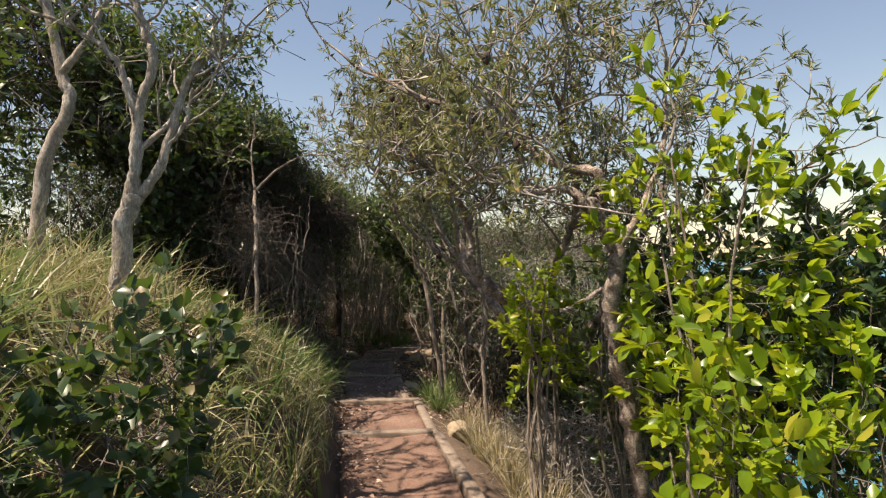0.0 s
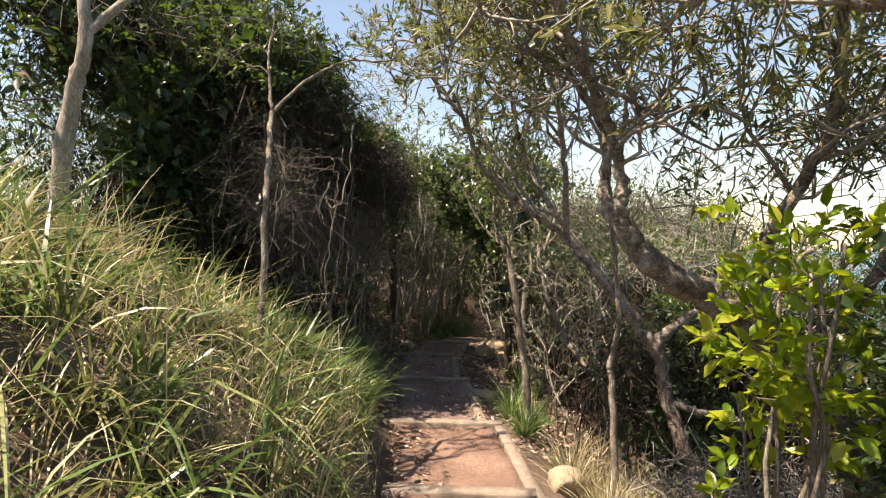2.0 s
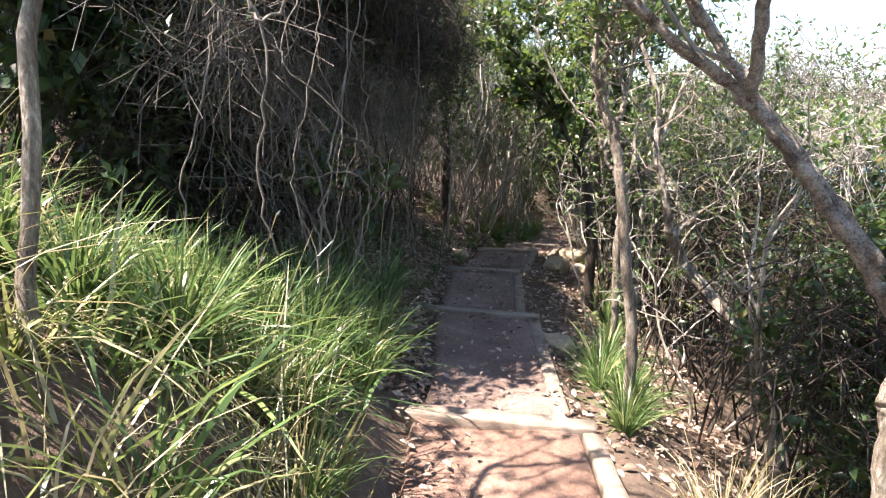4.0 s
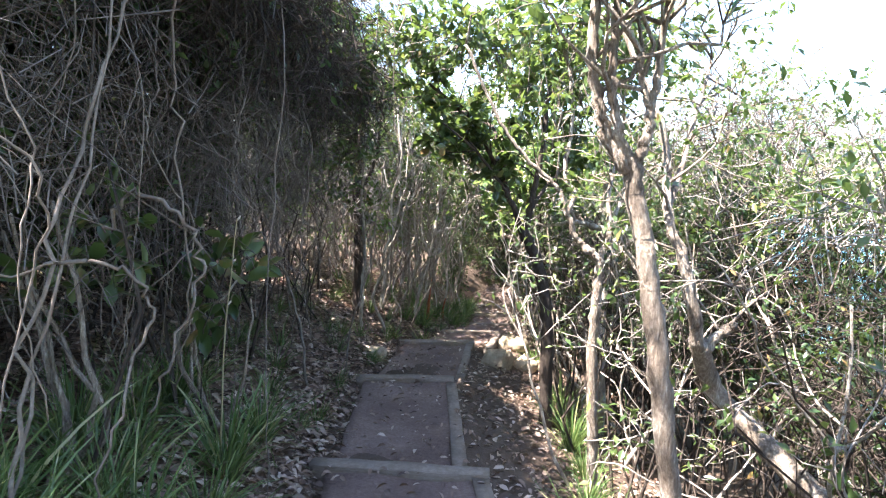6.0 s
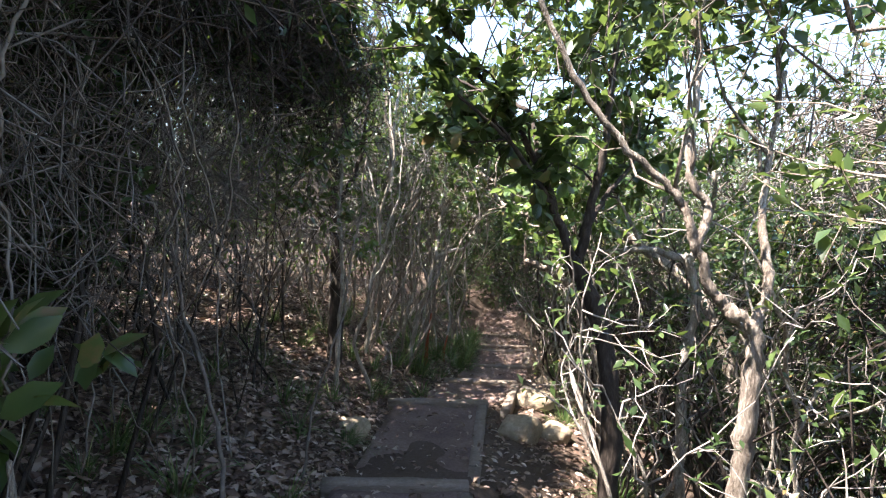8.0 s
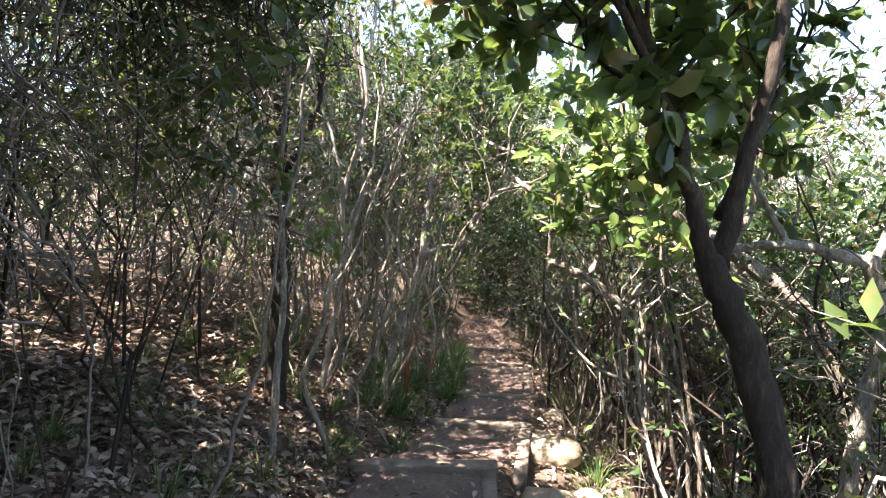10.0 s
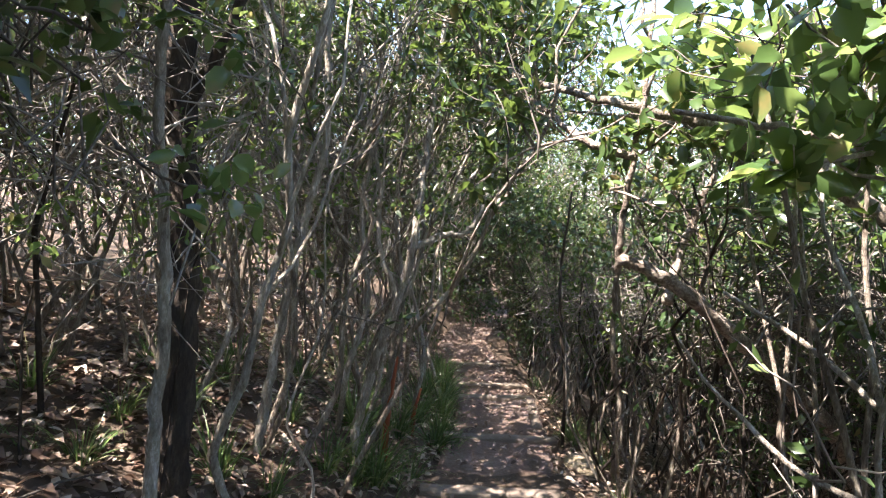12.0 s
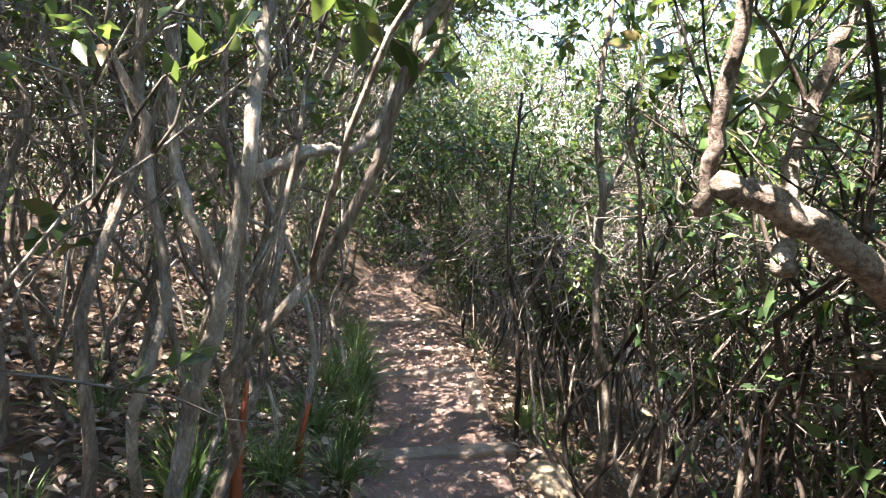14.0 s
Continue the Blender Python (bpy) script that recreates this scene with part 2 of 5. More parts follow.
def wander(g, p, d, length, n=6, crook=0.3, up=0.1):
    """A crooked growing line from p along d."""
    pts, d = [np.array(p, float)], np.array(d, float)
    for _ in range(n):
        d = unit(d + g.normal(size=3) * crook + np.array([0, 0, up]))
        pts.append(pts[-1] + d * length / n)
    return np.array(pts)


def branchwork(g, lines, levels, keep=None):
    """Grows side branches from limbs. lines: (points, radius). levels: (children, length, radius, crook, up, sides) per level.
    Returns the soup and the tips (points, directions)."""
    soups, tips = [], []
    for lv, (kids, length, radius, crook, up, sides) in enumerate(levels):
        nxt = []
        for pts, _ in lines:
            n = len(pts)
            for _ in range(kids):
                i = int(g.integers(max(1, n // 3), n))
                t = unit(pts[i] - pts[i - 1])
                d = unit(t * 0.6 + unit(g.normal(size=3)) * 0.85 + np.array([0, 0, up]))
                w = wander(g, pts[i], d, length * g.uniform(0.6, 1.3), 5 if lv < len(levels) - 1 else 3, crook, up * 0.4)
                if keep is not None and not keep(w[-1]):
                    continue
                nxt.append((w, radius))
                soups.append(tube(w, np.linspace(radius, radius * 0.4, len(w)), sides))
        lines = nxt
    for w, _ in lines:
        tips.append((w[-1], unit(w[-1] - w[-2])))
        tips.append((w[-2], unit(w[-1] - w[-3])))
    return merge(*soups), (np.array([a for a, _ in tips]).reshape(-1, 3), np.array([b for _, b in tips]).reshape(-1, 3))


def leaves(P, D, N, L, W, full=False, fold=0.18, curl=0.18):
    """Leaf blades folded along the midrib: from P along D, facing N, of length L and half-width W."""
    D = unit(D)
    S = unit(np.cross(D, N))
    U = np.cross(S, D)
    L, W = np.asarray(L)[:, None], np.asarray(W)[:, None]
    n = len(P)

    def at(t, w, drop):
        return P + D * L * t + S * W * w + U * (abs(w) * W * fold * 2 - L * curl * drop)
    if full:
        V = [at(0, 0, 0), at(.28, -.85, .04), at(.28, 0, .04), at(.28, .85, .04), at(.66, -.9, .3), at(.66, 0, .3), at(.66, .9, .3), at(1, 0, .8)]
        F = np.array([[0, 2, 1], [0, 3, 2], [1, 2, 5], [1, 5, 4], [2, 3, 6], [2, 6, 5], [4, 5, 7], [5, 6, 7]])
    else:
        V = [at(0, 0, 0), at(.48, -1, .2), at(.48, 0, .2), at(.48, 1, .2), at(1, 0, .9)]
        F = np.array([[0, 2, 1], [0, 3, 2], [1, 2, 4], [2, 3, 4]])
    k = len(V)
    v = np.stack(V, 1).reshape(-1, 3)
    f = (F[None] + (np.arange(n) * k)[:, None, None]).reshape(-1, 3)
    return v, f


def sprays(g, tips, per, back, spread, length, aspect, full=False, flat=0.6, droop=0.0, keep=None):
    """Leaves set round the ends of twigs."""
    P, D = tips
    if not len(P):
        return np.zeros((0, 3)), np.zeros((0, 3), int)
    P, D = np.repeat(P, per, 0), np.repeat(D, per, 0)
    n = len(P)
    d = unit(D + g.normal(size=(n, 3)) * spread + np.array([0, 0, -droop]))
    P = P - D * g.uniform(0, back, (n, 1)) + g.normal(size=(n, 3)) * 0.008
    nm = unit(np.array([0, 0, 1.0]) + g.normal(size=(n, 3)) * flat)
    L = length * g.uniform(0.65, 1.2, n)
    if keep is not None:
        ok = keep(P)
        P, d, nm, L = P[ok], d[ok], nm[ok], L[ok]
    return leaves(P, d, nm, L, L * aspect * 0.5, full)


def sticks(g, A, B, r, bend=0.06):
    """Many thin twigs, three-sided, with a bend."""
    n = len(A)
    ax = unit(B - A)
    s = unit(np.cross(ax, unit(g.normal(size=(n, 3)))))
    t = np.cross(ax, s)
    mid = (A + B) / 2 + (s * g.normal(size=(n, 1)) + t * g.normal(size=(n, 1))) * bend * np.linalg.norm(B - A, axis=1, keepdims=True)
    r = (np.ones(n) * r)[:, None]
    V = []
    for c, k in ((A, 1.0), (mid, 0.8), (B, 0.35)):
        for a in (0, 2.094, 4.189):
            V.append(c + (s * math.cos(a) + t * math.sin(a)) * r * k)
    F = []
    for i in (0, 3):
        for j in range(3):
            k = (j + 1) % 3
            F += [[i + j, i + k, i + 3 + k], [i + j, i + 3 + k, i + 3 + j]]
    F = np.array(F)
    return np.stack(V, 1).reshape(-1, 3), (F[None] + (np.arange(n) * 9)[:, None, None]).reshape(-1, 3)


def blades(g, P, D, length, width, sag, n_seg=4):
    """Grass blades: tapering ribbons with a keel, that bend over under their own weight."""
    n = len(P)
    D = unit(D)
    side = unit(np.cross(D, np.array([0, 0, 1.0]) + g.normal(size=(n, 3)) * 0.3))
    length, width, sag = (np.ones(n) * q for q in (length, width, sag))
    V = []
    for i in range(n_seg):
        t = i / n_seg
        c = P + D * (length * t)[:, None]
        c[:, 2] -= sag * length * t ** 2.2
        hor = D.copy()
        hor[:, 2] = 0
        c += unit(hor) * (sag * length * 0.35 * t ** 2)[:, None]
        w = (width * (1 - 0.75 * t ** 1.5) * 0.5)[:, None]
        V += [c - side * w, c + side * w]
    c = P + D * length[:, None]
    c[:, 2] -= sag * length
    hor = D.copy()
    hor[:, 2] = 0
    c += unit(hor) * (sag * length * 0.35)[:, None]
    V.append(c)
    F = []
    for i in range(n_seg - 1):
        a = 2 * i
        F += [[a, a + 1, a + 3], [a, a + 3, a + 2]]
    a = 2 * n_seg - 2
    F.append([a, a + 1, a + 2])
    F = np.array(F)
    k = 2 * n_seg + 1
    return np.stack(V, 1).reshape(-1, 3), (F[None] + (np.arange(n) * k)[:, None, None]).reshape(-1, 3)


def blob(g, n, centre, radii, inner=0.55):
    """Points in an uneven shell, with the outward direction."""
    d = unit(g.normal(size=(n, 3)))
    lump = 1 + 0.22 * np.sin(d[:, 0] * 5 + centre[0] * 3) * np.sin(d[:, 1] * 4 + centre[1]) + 0.16 * np.sin(d[:, 2] * 9 + d[:, 0] * 7)
    r = (inner + (1 - inner) * g.random(n) ** 0.6) * lump
    return np.array(centre) + d * r[:, None] * np.array(radii), unit(d / np.array(radii))


# ------------------------------------------------------------------ lie of the land
LINE_Y = [-30, 0, 2, 4.9, 6.4, 7.9, 8.8, 10.1, 12.15, 14.2, 15.3, 16.5, 17.8, 18.9, 22.2, 24, 27, 34]
LINE_X = [1.2, .12, -.09, 0, -.19, -.40, -.47, -.71, -.88, -.76, -.36, -.12, .08, .16, .1, .5, 1.8, 6]
LEVEL_Y = [-30, 0, 4.9, 6.4, 7.8, 8.3, 10.1, 12.15, 14.2, 15.3, 16.45, 16.8, 18.1, 18.4, 21.3, 24, 60]
LEVEL_Z = [0.33, .07, .0, -.02, -.06, -.14, -.19, -.29, -.40, -.47, -.62, -.74, -.80, -.87, -.95, -.95, -.6]
HALF = 0.45


def path_x(y):
    return np.interp(y, LINE_Y, LINE_X)


def path_z(y):
    return np.interp(y, LEVEL_Y, LEVEL_Z)


def smooth(a, b, t):
    t = np.clip((t - a) / (b - a), 0, 1)
    return t * t * (3 - 2 * t)


def ground_z(x, y):
    """The bank rises on the left of the path and falls towards the sea on its right."""
    x, y = np.asarray(x, float), np.asarray(y, float)
    off = x - path_x(y)
    u, v = np.maximum(-off - HALF, 0), np.maximum(off - HALF, 0)
    high = 1.28 - 0.85 * smooth(5.4, 8.2, y)
    left = high * (1 - np.exp(-u / 0.6)) + (0.2 + 0.06 * smooth(8, 12, y)) * np.minimum(u, 3.5) + 0.1 * np.minimum(np.maximum(u - 3.5, 0), 40)
    fall = 0.55 - 0.2 * smooth(8, 15, y)
    right = 0.10 * smooth(0, 0.12, v) + fall * np.maximum(v - 0.25, 0) ** 0.95 * (v < 60) + 0.7 * np.maximum(v - 6, 0)
    lump = 0.035 * np.sin(x * 3.1 + 1.3 * np.sin(y * 1.7)) * np.sin(y * 2.3 + x) * smooth(0.0, 0.5, u + v)
    return np.maximum(path_z(y) - 0.05 + left - right + lump, -24)


def clear(P, wide=0.42):
    """Keeps the walkway itself free."""
    y = P[:, 1]
    z = P[:, 2] - path_z(y)
    inside = (np.abs(P[:, 0] - path_x(y)) < wide) & (z < 1.95) & (z > 0.03) & (y < 14.5)
    return ~inside


def grid_soup(xs, ys, zfun):
    X, Y = np.meshgrid(xs, ys)
    Z = zfun(X, Y)
    v = np.stack([X, Y, Z], -1).reshape(-1, 3)
    w = len(xs)
    i = (np.arange(len(ys) - 1)[:, None] * w + np.arange(w - 1)[None]).ravel()
    return v, np.concatenate([np.stack([i, i + 1, i + w + 1], -1), np.stack([i, i + w + 1, i + w], -1)])


gx = np.concatenate([np.linspace(-80, -9, 16), np.linspace(-8.6, -2.6, 26), np.linspace(-2.45, 1.8, 66), np.linspace(2, 8, 26), np.linspace(8.6, 46, 20)])
gy = np.concatenate([np.linspace(-45, -3, 14), np.linspace(-2.6, 23, 160), np.linspace(23.6, 32, 20), np.linspace(34, 110, 16)])
solo("ground", grid_soup(gx, gy, ground_z), M_SOIL, "dark brown forest floor sloping across the headland", "ground", kind="structure", smooth=True)
solo("water", grid_soup(np.linspace(-3000, 4800, 27), np.linspace(-3000, 4800, 27), lambda X, Y: X * 0 - 18.0), M_SEA, "bright blue open sea beyond the headland", "sea", kind="structure")

# the trodden path, in level treads
STEPS = [(-6, 6.4, .015), (6.4, 7.9, -.04), (7.9, 10.1, -.165), (10.1, 12.15, -.255), (12.15, 14.2, -.385), (14.2, 15.3, -.475), (15.3, 16.58, -.60), (16.58, 18.2, -.745)]


def tread_z(y):
    z = path_z(y)
    for a, b, lv in STEPS:
        z = np.where((y >= a) & (y < b), lv, z)
    return z


def path_soup(y0, y1, zfun, w=HALF):
    ys = np.linspace(y0, y1, max(6, int((y1 - y0) / 0.06)))
    s = np.linspace(-1, 1, 17)
    X = path_x(ys)[:, None] + s[None] * w
    Y = ys[:, None] + 0 * s[None]
    Z = zfun(Y) + 0.014 * np.sin(X * 9 + Y * 4) * np.sin(Y * 7) - 0.02 * np.exp(-(s[None] * 1.6) ** 2) + 0.012
    Z = Z - 0.16 * (np.abs(s[None]) > 0.99)
    v = np.stack([X, Y, Z], -1).reshape(-1, 3)
    n = len(s)
    i = (np.arange(len(ys) - 1)[:, None] * n + np.arange(n - 1)[None]).ravel()
    return v, np.concatenate([np.stack([i, i + 1, i + n + 1], -1), np.stack([i, i + n + 1, i + n], -1)])


for a, b, lv in STEPS:
    solo("path", path_soup(a, b, lambda Y, lv=lv: Y * 0 + lv), M_CLAY if b < 8 else M_DIRT, "red-brown trodden earth tread of a bush track", "path", kind="structure", smooth=True)
solo("path", path_soup(18.15, 27, path_z), M_DIRT, "red-brown trodden earth track through the thicket", "path", kind="structure", smooth=True)


def sleeper(p0, p1, width, height, label):
    """A weathered timber with worn, rounded arrises, from p0 to p1 along its top."""
    p0, p1 = np.array(p0, float), np.array(p1, float)
    ax = unit(p1 - p0)
    side = unit(np.cross(ax, [0, 0, 1.0]))
    up = np.cross(side, ax)
    prof = [(-.5, -1), (-.5, -.06), (-.46, -.01), (0, .0), (.46, -.01), (.5, -.06), (.5, -1)]
    n = 9
    V = []
    for i in range(n):
        k = i / (n - 1)
        c = p0 + (p1 - p0) * k
        for a, h in prof:
            V.append(c + side * (a * width * (1 + rng.normal() * 0.03)) + up * (h * height + rng.normal() * 0.003))
    m = len(prof)
    F = []
    for i in range(n - 1):
        for j in range(m):
            k = (j + 1) % m
            a = i * m
            F += [[a + j, a + k, a + m + k], [a + j, a + m + k, a + m + j]]
    for a, flip in ((0, 1), ((n - 1) * m, 0)):
        for j in range(1, m - 1):
            F.append([a, a + j + 1, a + j] if flip else [a, a + j, a + j + 1])
    mid = (p0 + p1) / 2
    base = (mid[0], mid[1], mid[2] - height)
    return solo("timber_sleeper", (np.array(V), np.array(F)), M_TIMBER, label, "timber edging", "timber path edging", base=base)


for (x0, y0, x1, y1, z) in ((.53, 4.6, .26, 6.36, .03), (.24, 6.46, .06, 7.86, -.025), (-.03, 8.05, -.27, 10.05, -.15), (-.37, 10.2, -.50, 12.1, -.24),
                            (-.46, 12.3, -.36, 14.15, -.37), (-.14, 14.3, .03, 15.25, -.46), (.34, 17.25, .46, 18.15, -.73)):
    sleeper((x0, y0, z + .010), (x1, y1, z + .010), 0.09, 0.18, "weathered grey-brown timber sleeper edging the track")
for (x0, x1, y, z, tilt) in ((-.66, .22, 6.4, .025, .0), (-.9, .08, 7.92, -.025, .0), (-1.2, -.22, 10.12, -.15, -.03), (-1.34, -.48, 12.17, -.24, .03),
                             (-1.22, -.30, 14.2, -.37, .02), (-.75, .05, 15.3, -.462, -.02), (-.54, .34, 16.58, -.60, .0), (-.36, .5, 18.2, -.745, .04), (-.3, .55, 19.15, -.87, .04), (-.3, .5, 20.4, -.915, .03)):
    sleeper((x0, y - tilt, z + .026), (x1, y + tilt, z + .026), 0.11, 0.2, "weathered timber step nosing set across the track")


def boulder(x, y, r, flat, seed, label="buff sandstone boulder beside the timber edging"):
    g = np.random.default_rng(seed)
    bm = bmesh.new()
    bmesh.ops.create_icosphere(bm, subdivisions=4, radius=1)
    cut = [(unit(g.normal(size=3)), g.uniform(0.62, 0.85)) for _ in range(9)]
    sc = np.array([g.uniform(.8, 1.25), g.uniform(.8, 1.2), flat]) * r
    z = float(ground_z(x, y))
    for vt in bm.verts:
        p = np.array(vt.co)
        for nrm, dd in cut:
            over = p @ nrm - dd
            if over > 0:
                p = p - nrm * over * 0.85
        p = p * (1 + 0.05 * noise.noise(Vector(p * 3) + Vector((seed, 0, 0))))
        vt.co = Vector(p * sc)
    me = bpy.data.meshes.new("boulder")
    bm.to_mesh(me)
    bm.free()
    me.polygons.foreach_set("use_smooth", np.ones(len(me.polygons), dtype=bool))
    me.materials.append(M_ROCK)
    ob = new("boulder", me)
    ob.location = (x, y, z + r * flat * 0.35)
    ob.rotation_euler = (0, 0, g.uniform(0, 6))
    return tagged(ob, label, "boulder", "boulders along the track")


boulder(-.10, 9.78, .17, .7, 1)
boulder(-.03, 13.9, .21, .8, 2)
boulder(.20, 15.05, .23, .65, 3)
boulder(.36, 14.3, .17, .7, 4)
boulder(.48, 7.15, .15, .9, 5)
boulder(.52, 16.5, .2, .35, 7, "flat buff sandstone slab at the end of a step")
boulder(-1.35, 13.2, .15, .6, 8, "brown sandstone boulder half buried in leaf litter")

# ------------------------------------------------------------------ shrubs and trees
def crown_part(soup, mat, t, label=""):
    return tagged(part("crown", soup, mat, t, label), kind="stuff")


def leafy_tree(name, base, limbs, bark, label, category, levels, leaf_mat_, per, length, aspect, back=0.12, spread=0.7, full=False,
               seed=1, group="", twig_mat=None, droop=0.0, keep=None, keep_leaf=None, flat=0.6):
    """limbs: (points, radius at foot, radius at end); the first is the trunk. Grows twigs and leaves from the limbs but the trunk's foot."""
    g = np.random.default_rng(seed)
    t = thing(name, base, label, category, group)
    lines = []
    for i, (pts, r0, r1) in enumerate(limbs):
        s, soup = limb(pts, r0, r1, 10 if r0 > 0.03 else 7, 8, 0.07, 0.004, g)
        part("trunk" if i == 0 else "limb", soup, bark, t, smooth=True)
        if i or len(limbs) == 1:
            lines.append((s, r1))
    soup, tips = branchwork(g, lines, levels, keep)
    tagged(part("twig_work", soup, twig_mat or bark, t), kind="stuff")
    lv = sprays(g, tips, per, back, spread, length, aspect, full, flat, droop, keep_leaf)
    crown_part(lv, leaf_mat_, t)
    return t


off_track = lambda p: bool(clear(np.array([p]), 0.5)[0])
clear_leaf = lambda P: clear(P, 0.5)


def gz(x, y):
    return float(ground_z(x, y))


# pale crooked trees on the grassy bank
leafy_tree("coastal_tree", (-1.58, 4.4, gz(-1.58, 4.4) - .05),
           [([(-1.62, 4.4, gz(-1.6, 4.4) - .1), (-1.57, 4.4, 1.80), (-1.51, 4.4, 1.99)], .06, .05),
            ([(-1.51, 4.4, 1.96), (-1.50, 4.39, 2.21), (-1.47, 4.38, 2.48), (-1.38, 4.37, 2.76), (-1.41, 4.36, 2.93), (-1.52, 4.34, 3.23)], .036, .022),
            ([(-1.51, 4.41, 1.96), (-1.38, 4.42, 2.15), (-1.29, 4.43, 2.43), (-1.2, 4.45, 2.71), (-1.05, 4.45, 2.86), (-.95, 4.45, 2.91)], .036, .011),
            ([(-1.47, 4.38, 2.45), (-1.53, 4.36, 2.61), (-1.58, 4.35, 2.78), (-1.79, 4.33, 2.95), (-2.1, 4.33, 3.08)], .026, .010),
            ([(-1.33, 4.42, 2.28), (-1.22, 4.42, 2.43), (-1.18, 4.43, 2.63)], .016, .008)],
           M_PALEBARK, "pale grey crooked twin-stemmed tree on the grassy bank", "tree", [(6, .55, .009, .35, .3, 5), (5, .32, .005, .35, .2, 3)], M_CANOPY, 8, .05, .42, seed=11, keep=lambda p: p[2] > 2.85)
leafy_tree("coastal_tree", (-2.42, 5.0, gz(-2.42, 5.0) - .05),
           [([(-2.46, 5.0, gz(-2.46, 5) - .1), (-2.40, 5.0, 2.25), (-2.23, 5.0, 2.68), (-2.27, 5.0, 2.91), (-2.38, 5.0, 3.43)], .055, .03),
            ([(-2.27, 5.0, 2.91), (-2.05, 5.0, 3.23), (-1.9, 5.1, 3.73)], .03, .013),
            ([(-2.38, 5.0, 3.38), (-2.6, 5.1, 3.73), (-2.7, 5.2, 4.13)], .03, .013)],
           M_PALEBARK, "pale grey crooked tree leaning over the grassy bank", "tree", [(6, .8, .011, .3, .3, 5), (6, .4, .006, .35, .2, 3)], M_CANOPY, 9, .05, .42, seed=12, keep=lambda p: p[2] > 3.0)
leafy_tree("coastal_tree", (-2.6, 6.3, gz(-2.6, 6.3) - .05),
           [([(-2.6, 6.3, gz(-2.6, 6.3) - .1), (-2.45, 6.25, 2.18), (-2.32, 6.2, 2.58), (-2.4, 6.2, 3.23)], .06, .03),
            ([(-2.34, 6.2, 2.58), (-2.05, 6.3, 2.93), (-1.9, 6.4, 3.43)], .032, .012)],
           M_PALEBARK, "grey leaning tree at the back of the bank", "tree", [(4, .7, .011, .3, .3, 5), (4, .4, .006, .35, .2, 3)], M_CANOPY, 7, .05, .42, seed=13)
leafy_tree("sapling", (-1.33, 6.25, gz(-1.33, 6.25) - .04),
           [([(-1.33, 6.25, gz(-1.33, 6.25) - .06), (-1.36, 6.4, 1.63), (-1.45, 6.7, 2.03), (-1.52, 6.95, 2.33)], .021, .016),
            ([(-1.52, 6.95, 2.33), (-1.3, 7.0, 2.55), (-1.05, 7.05, 2.69), (-.8, 7.1, 2.71)], .015, .006),
            ([(-1.52, 6.95, 2.33), (-1.56, 7.0, 2.68), (-1.54, 7.1, 3.18)], .014, .006)],
           M_GREYBARK, "thin grey forked sapling at the edge of the dark thicket", "sapling", [(4, .4, .006, .35, .2, 4), (4, .25, .004, .35, .1, 3)], M_CANOPY, 7, .05, .42, seed=14)

# banksia on the seaward edge, leaning across the track


def banksia(base, limbs, levels, seed, label, per=8):
    g = np.random.default_rng(seed)
    t = thing("banksia_tree", base, label, "banksia tree", "banksias on the seaward side")
    lines = []
    for i, (pts, r0, r1, grows) in enumerate(limbs):
        s, soup = limb(pts, r0, r1, 10, 9, 0.10, 0.006, g)
        part("trunk" if i == 0 else "limb", soup, M_BANKBARK, t, smooth=True)
        if grows:
            lines.append((s, r1))
    high = lambda p: off_track(p) and p[2] > 1.75 + 0.1 * max(0.0, p[1] - 5)
    soup, tips = branchwork(g, lines, levels, high)
    tagged(part("twig_work", soup, M_PALETWIG, t), kind="stuff")
    crown_part(sprays(g, tips, per, .05, .75, .08, .19, False, 0.8, 0.0, clear_leaf), M_BANKSIA, t, "narrow olive leaves in whorls")
    ok = np.nonzero(g.random(len(tips[0])) < 0.05)[0]
    for i in ok[:14]:
        p = tips[0][i]
        k = np.linspace(0, 1, 7)
        part("seed_cone", tube(p + np.array([0, 0, 1.0]) * (k * 0.07)[:, None], 0.022 * np.sin(k * 2.6 + .35), 8, 0.12, g), M_DARKBARK, t, "dark woody seed cone")
    return t


banksia((1.72, 7.89, gz(1.72, 7.89) - .1),
        [([(1.77, 7.89, gz(1.72, 7.89) - .15), (1.65, 7.89, -0.43), (1.57, 7.89, -0.25), (1.39, 7.89, 0.23), (1.34, 7.89, 0.53), (1.22, 7.88, 0.74)], .06, .05, 0),
         ([(1.27, 7.88, 0.65), (0.98, 7.85, 1.02), (0.78, 7.82, 1.26), (0.58, 7.82, 1.49), (0.19, 7.82, 1.80), (-0.10, 7.82, 2.08), (-0.26, 7.82, 2.46), (-0.52, 7.82, 2.81), (-0.70, 7.82, 3.23)], .036, .014, 1),
         ([(1.17, 7.85, 0.83), (0.72, 7.94, 1.42), (0.32, 8.06, 2.03), (0.14, 8.18, 2.72), (0.08, 8.30, 3.35)], .036, .014, 1),
         ([(0.58, 7.82, 1.49), (0.52, 7.58, 2.03), (0.38, 7.22, 2.63), (0.14, 6.98, 3.11)], .03, .012, 1),
         ([(1.28, 7.88, 0.65), (1.58, 7.94, 0.89), (2.06, 8.06, 1.07), (2.66, 8.18, 1.43)], .05, .02, 1),
         ([(1.39, 7.89, 0.23), (1.64, 7.82, 0.14), (1.94, 7.76, 0.11), (2.12, 7.70, 0.02)], .035, .014, 0)],
        [(12, .8, .013, .35, .2, 5), (6, .45, .008, .4, .15, 4), (3, .22, .0045, .4, .2, 3)], 22, "grey knotty banksia leaning across the track from the slope")
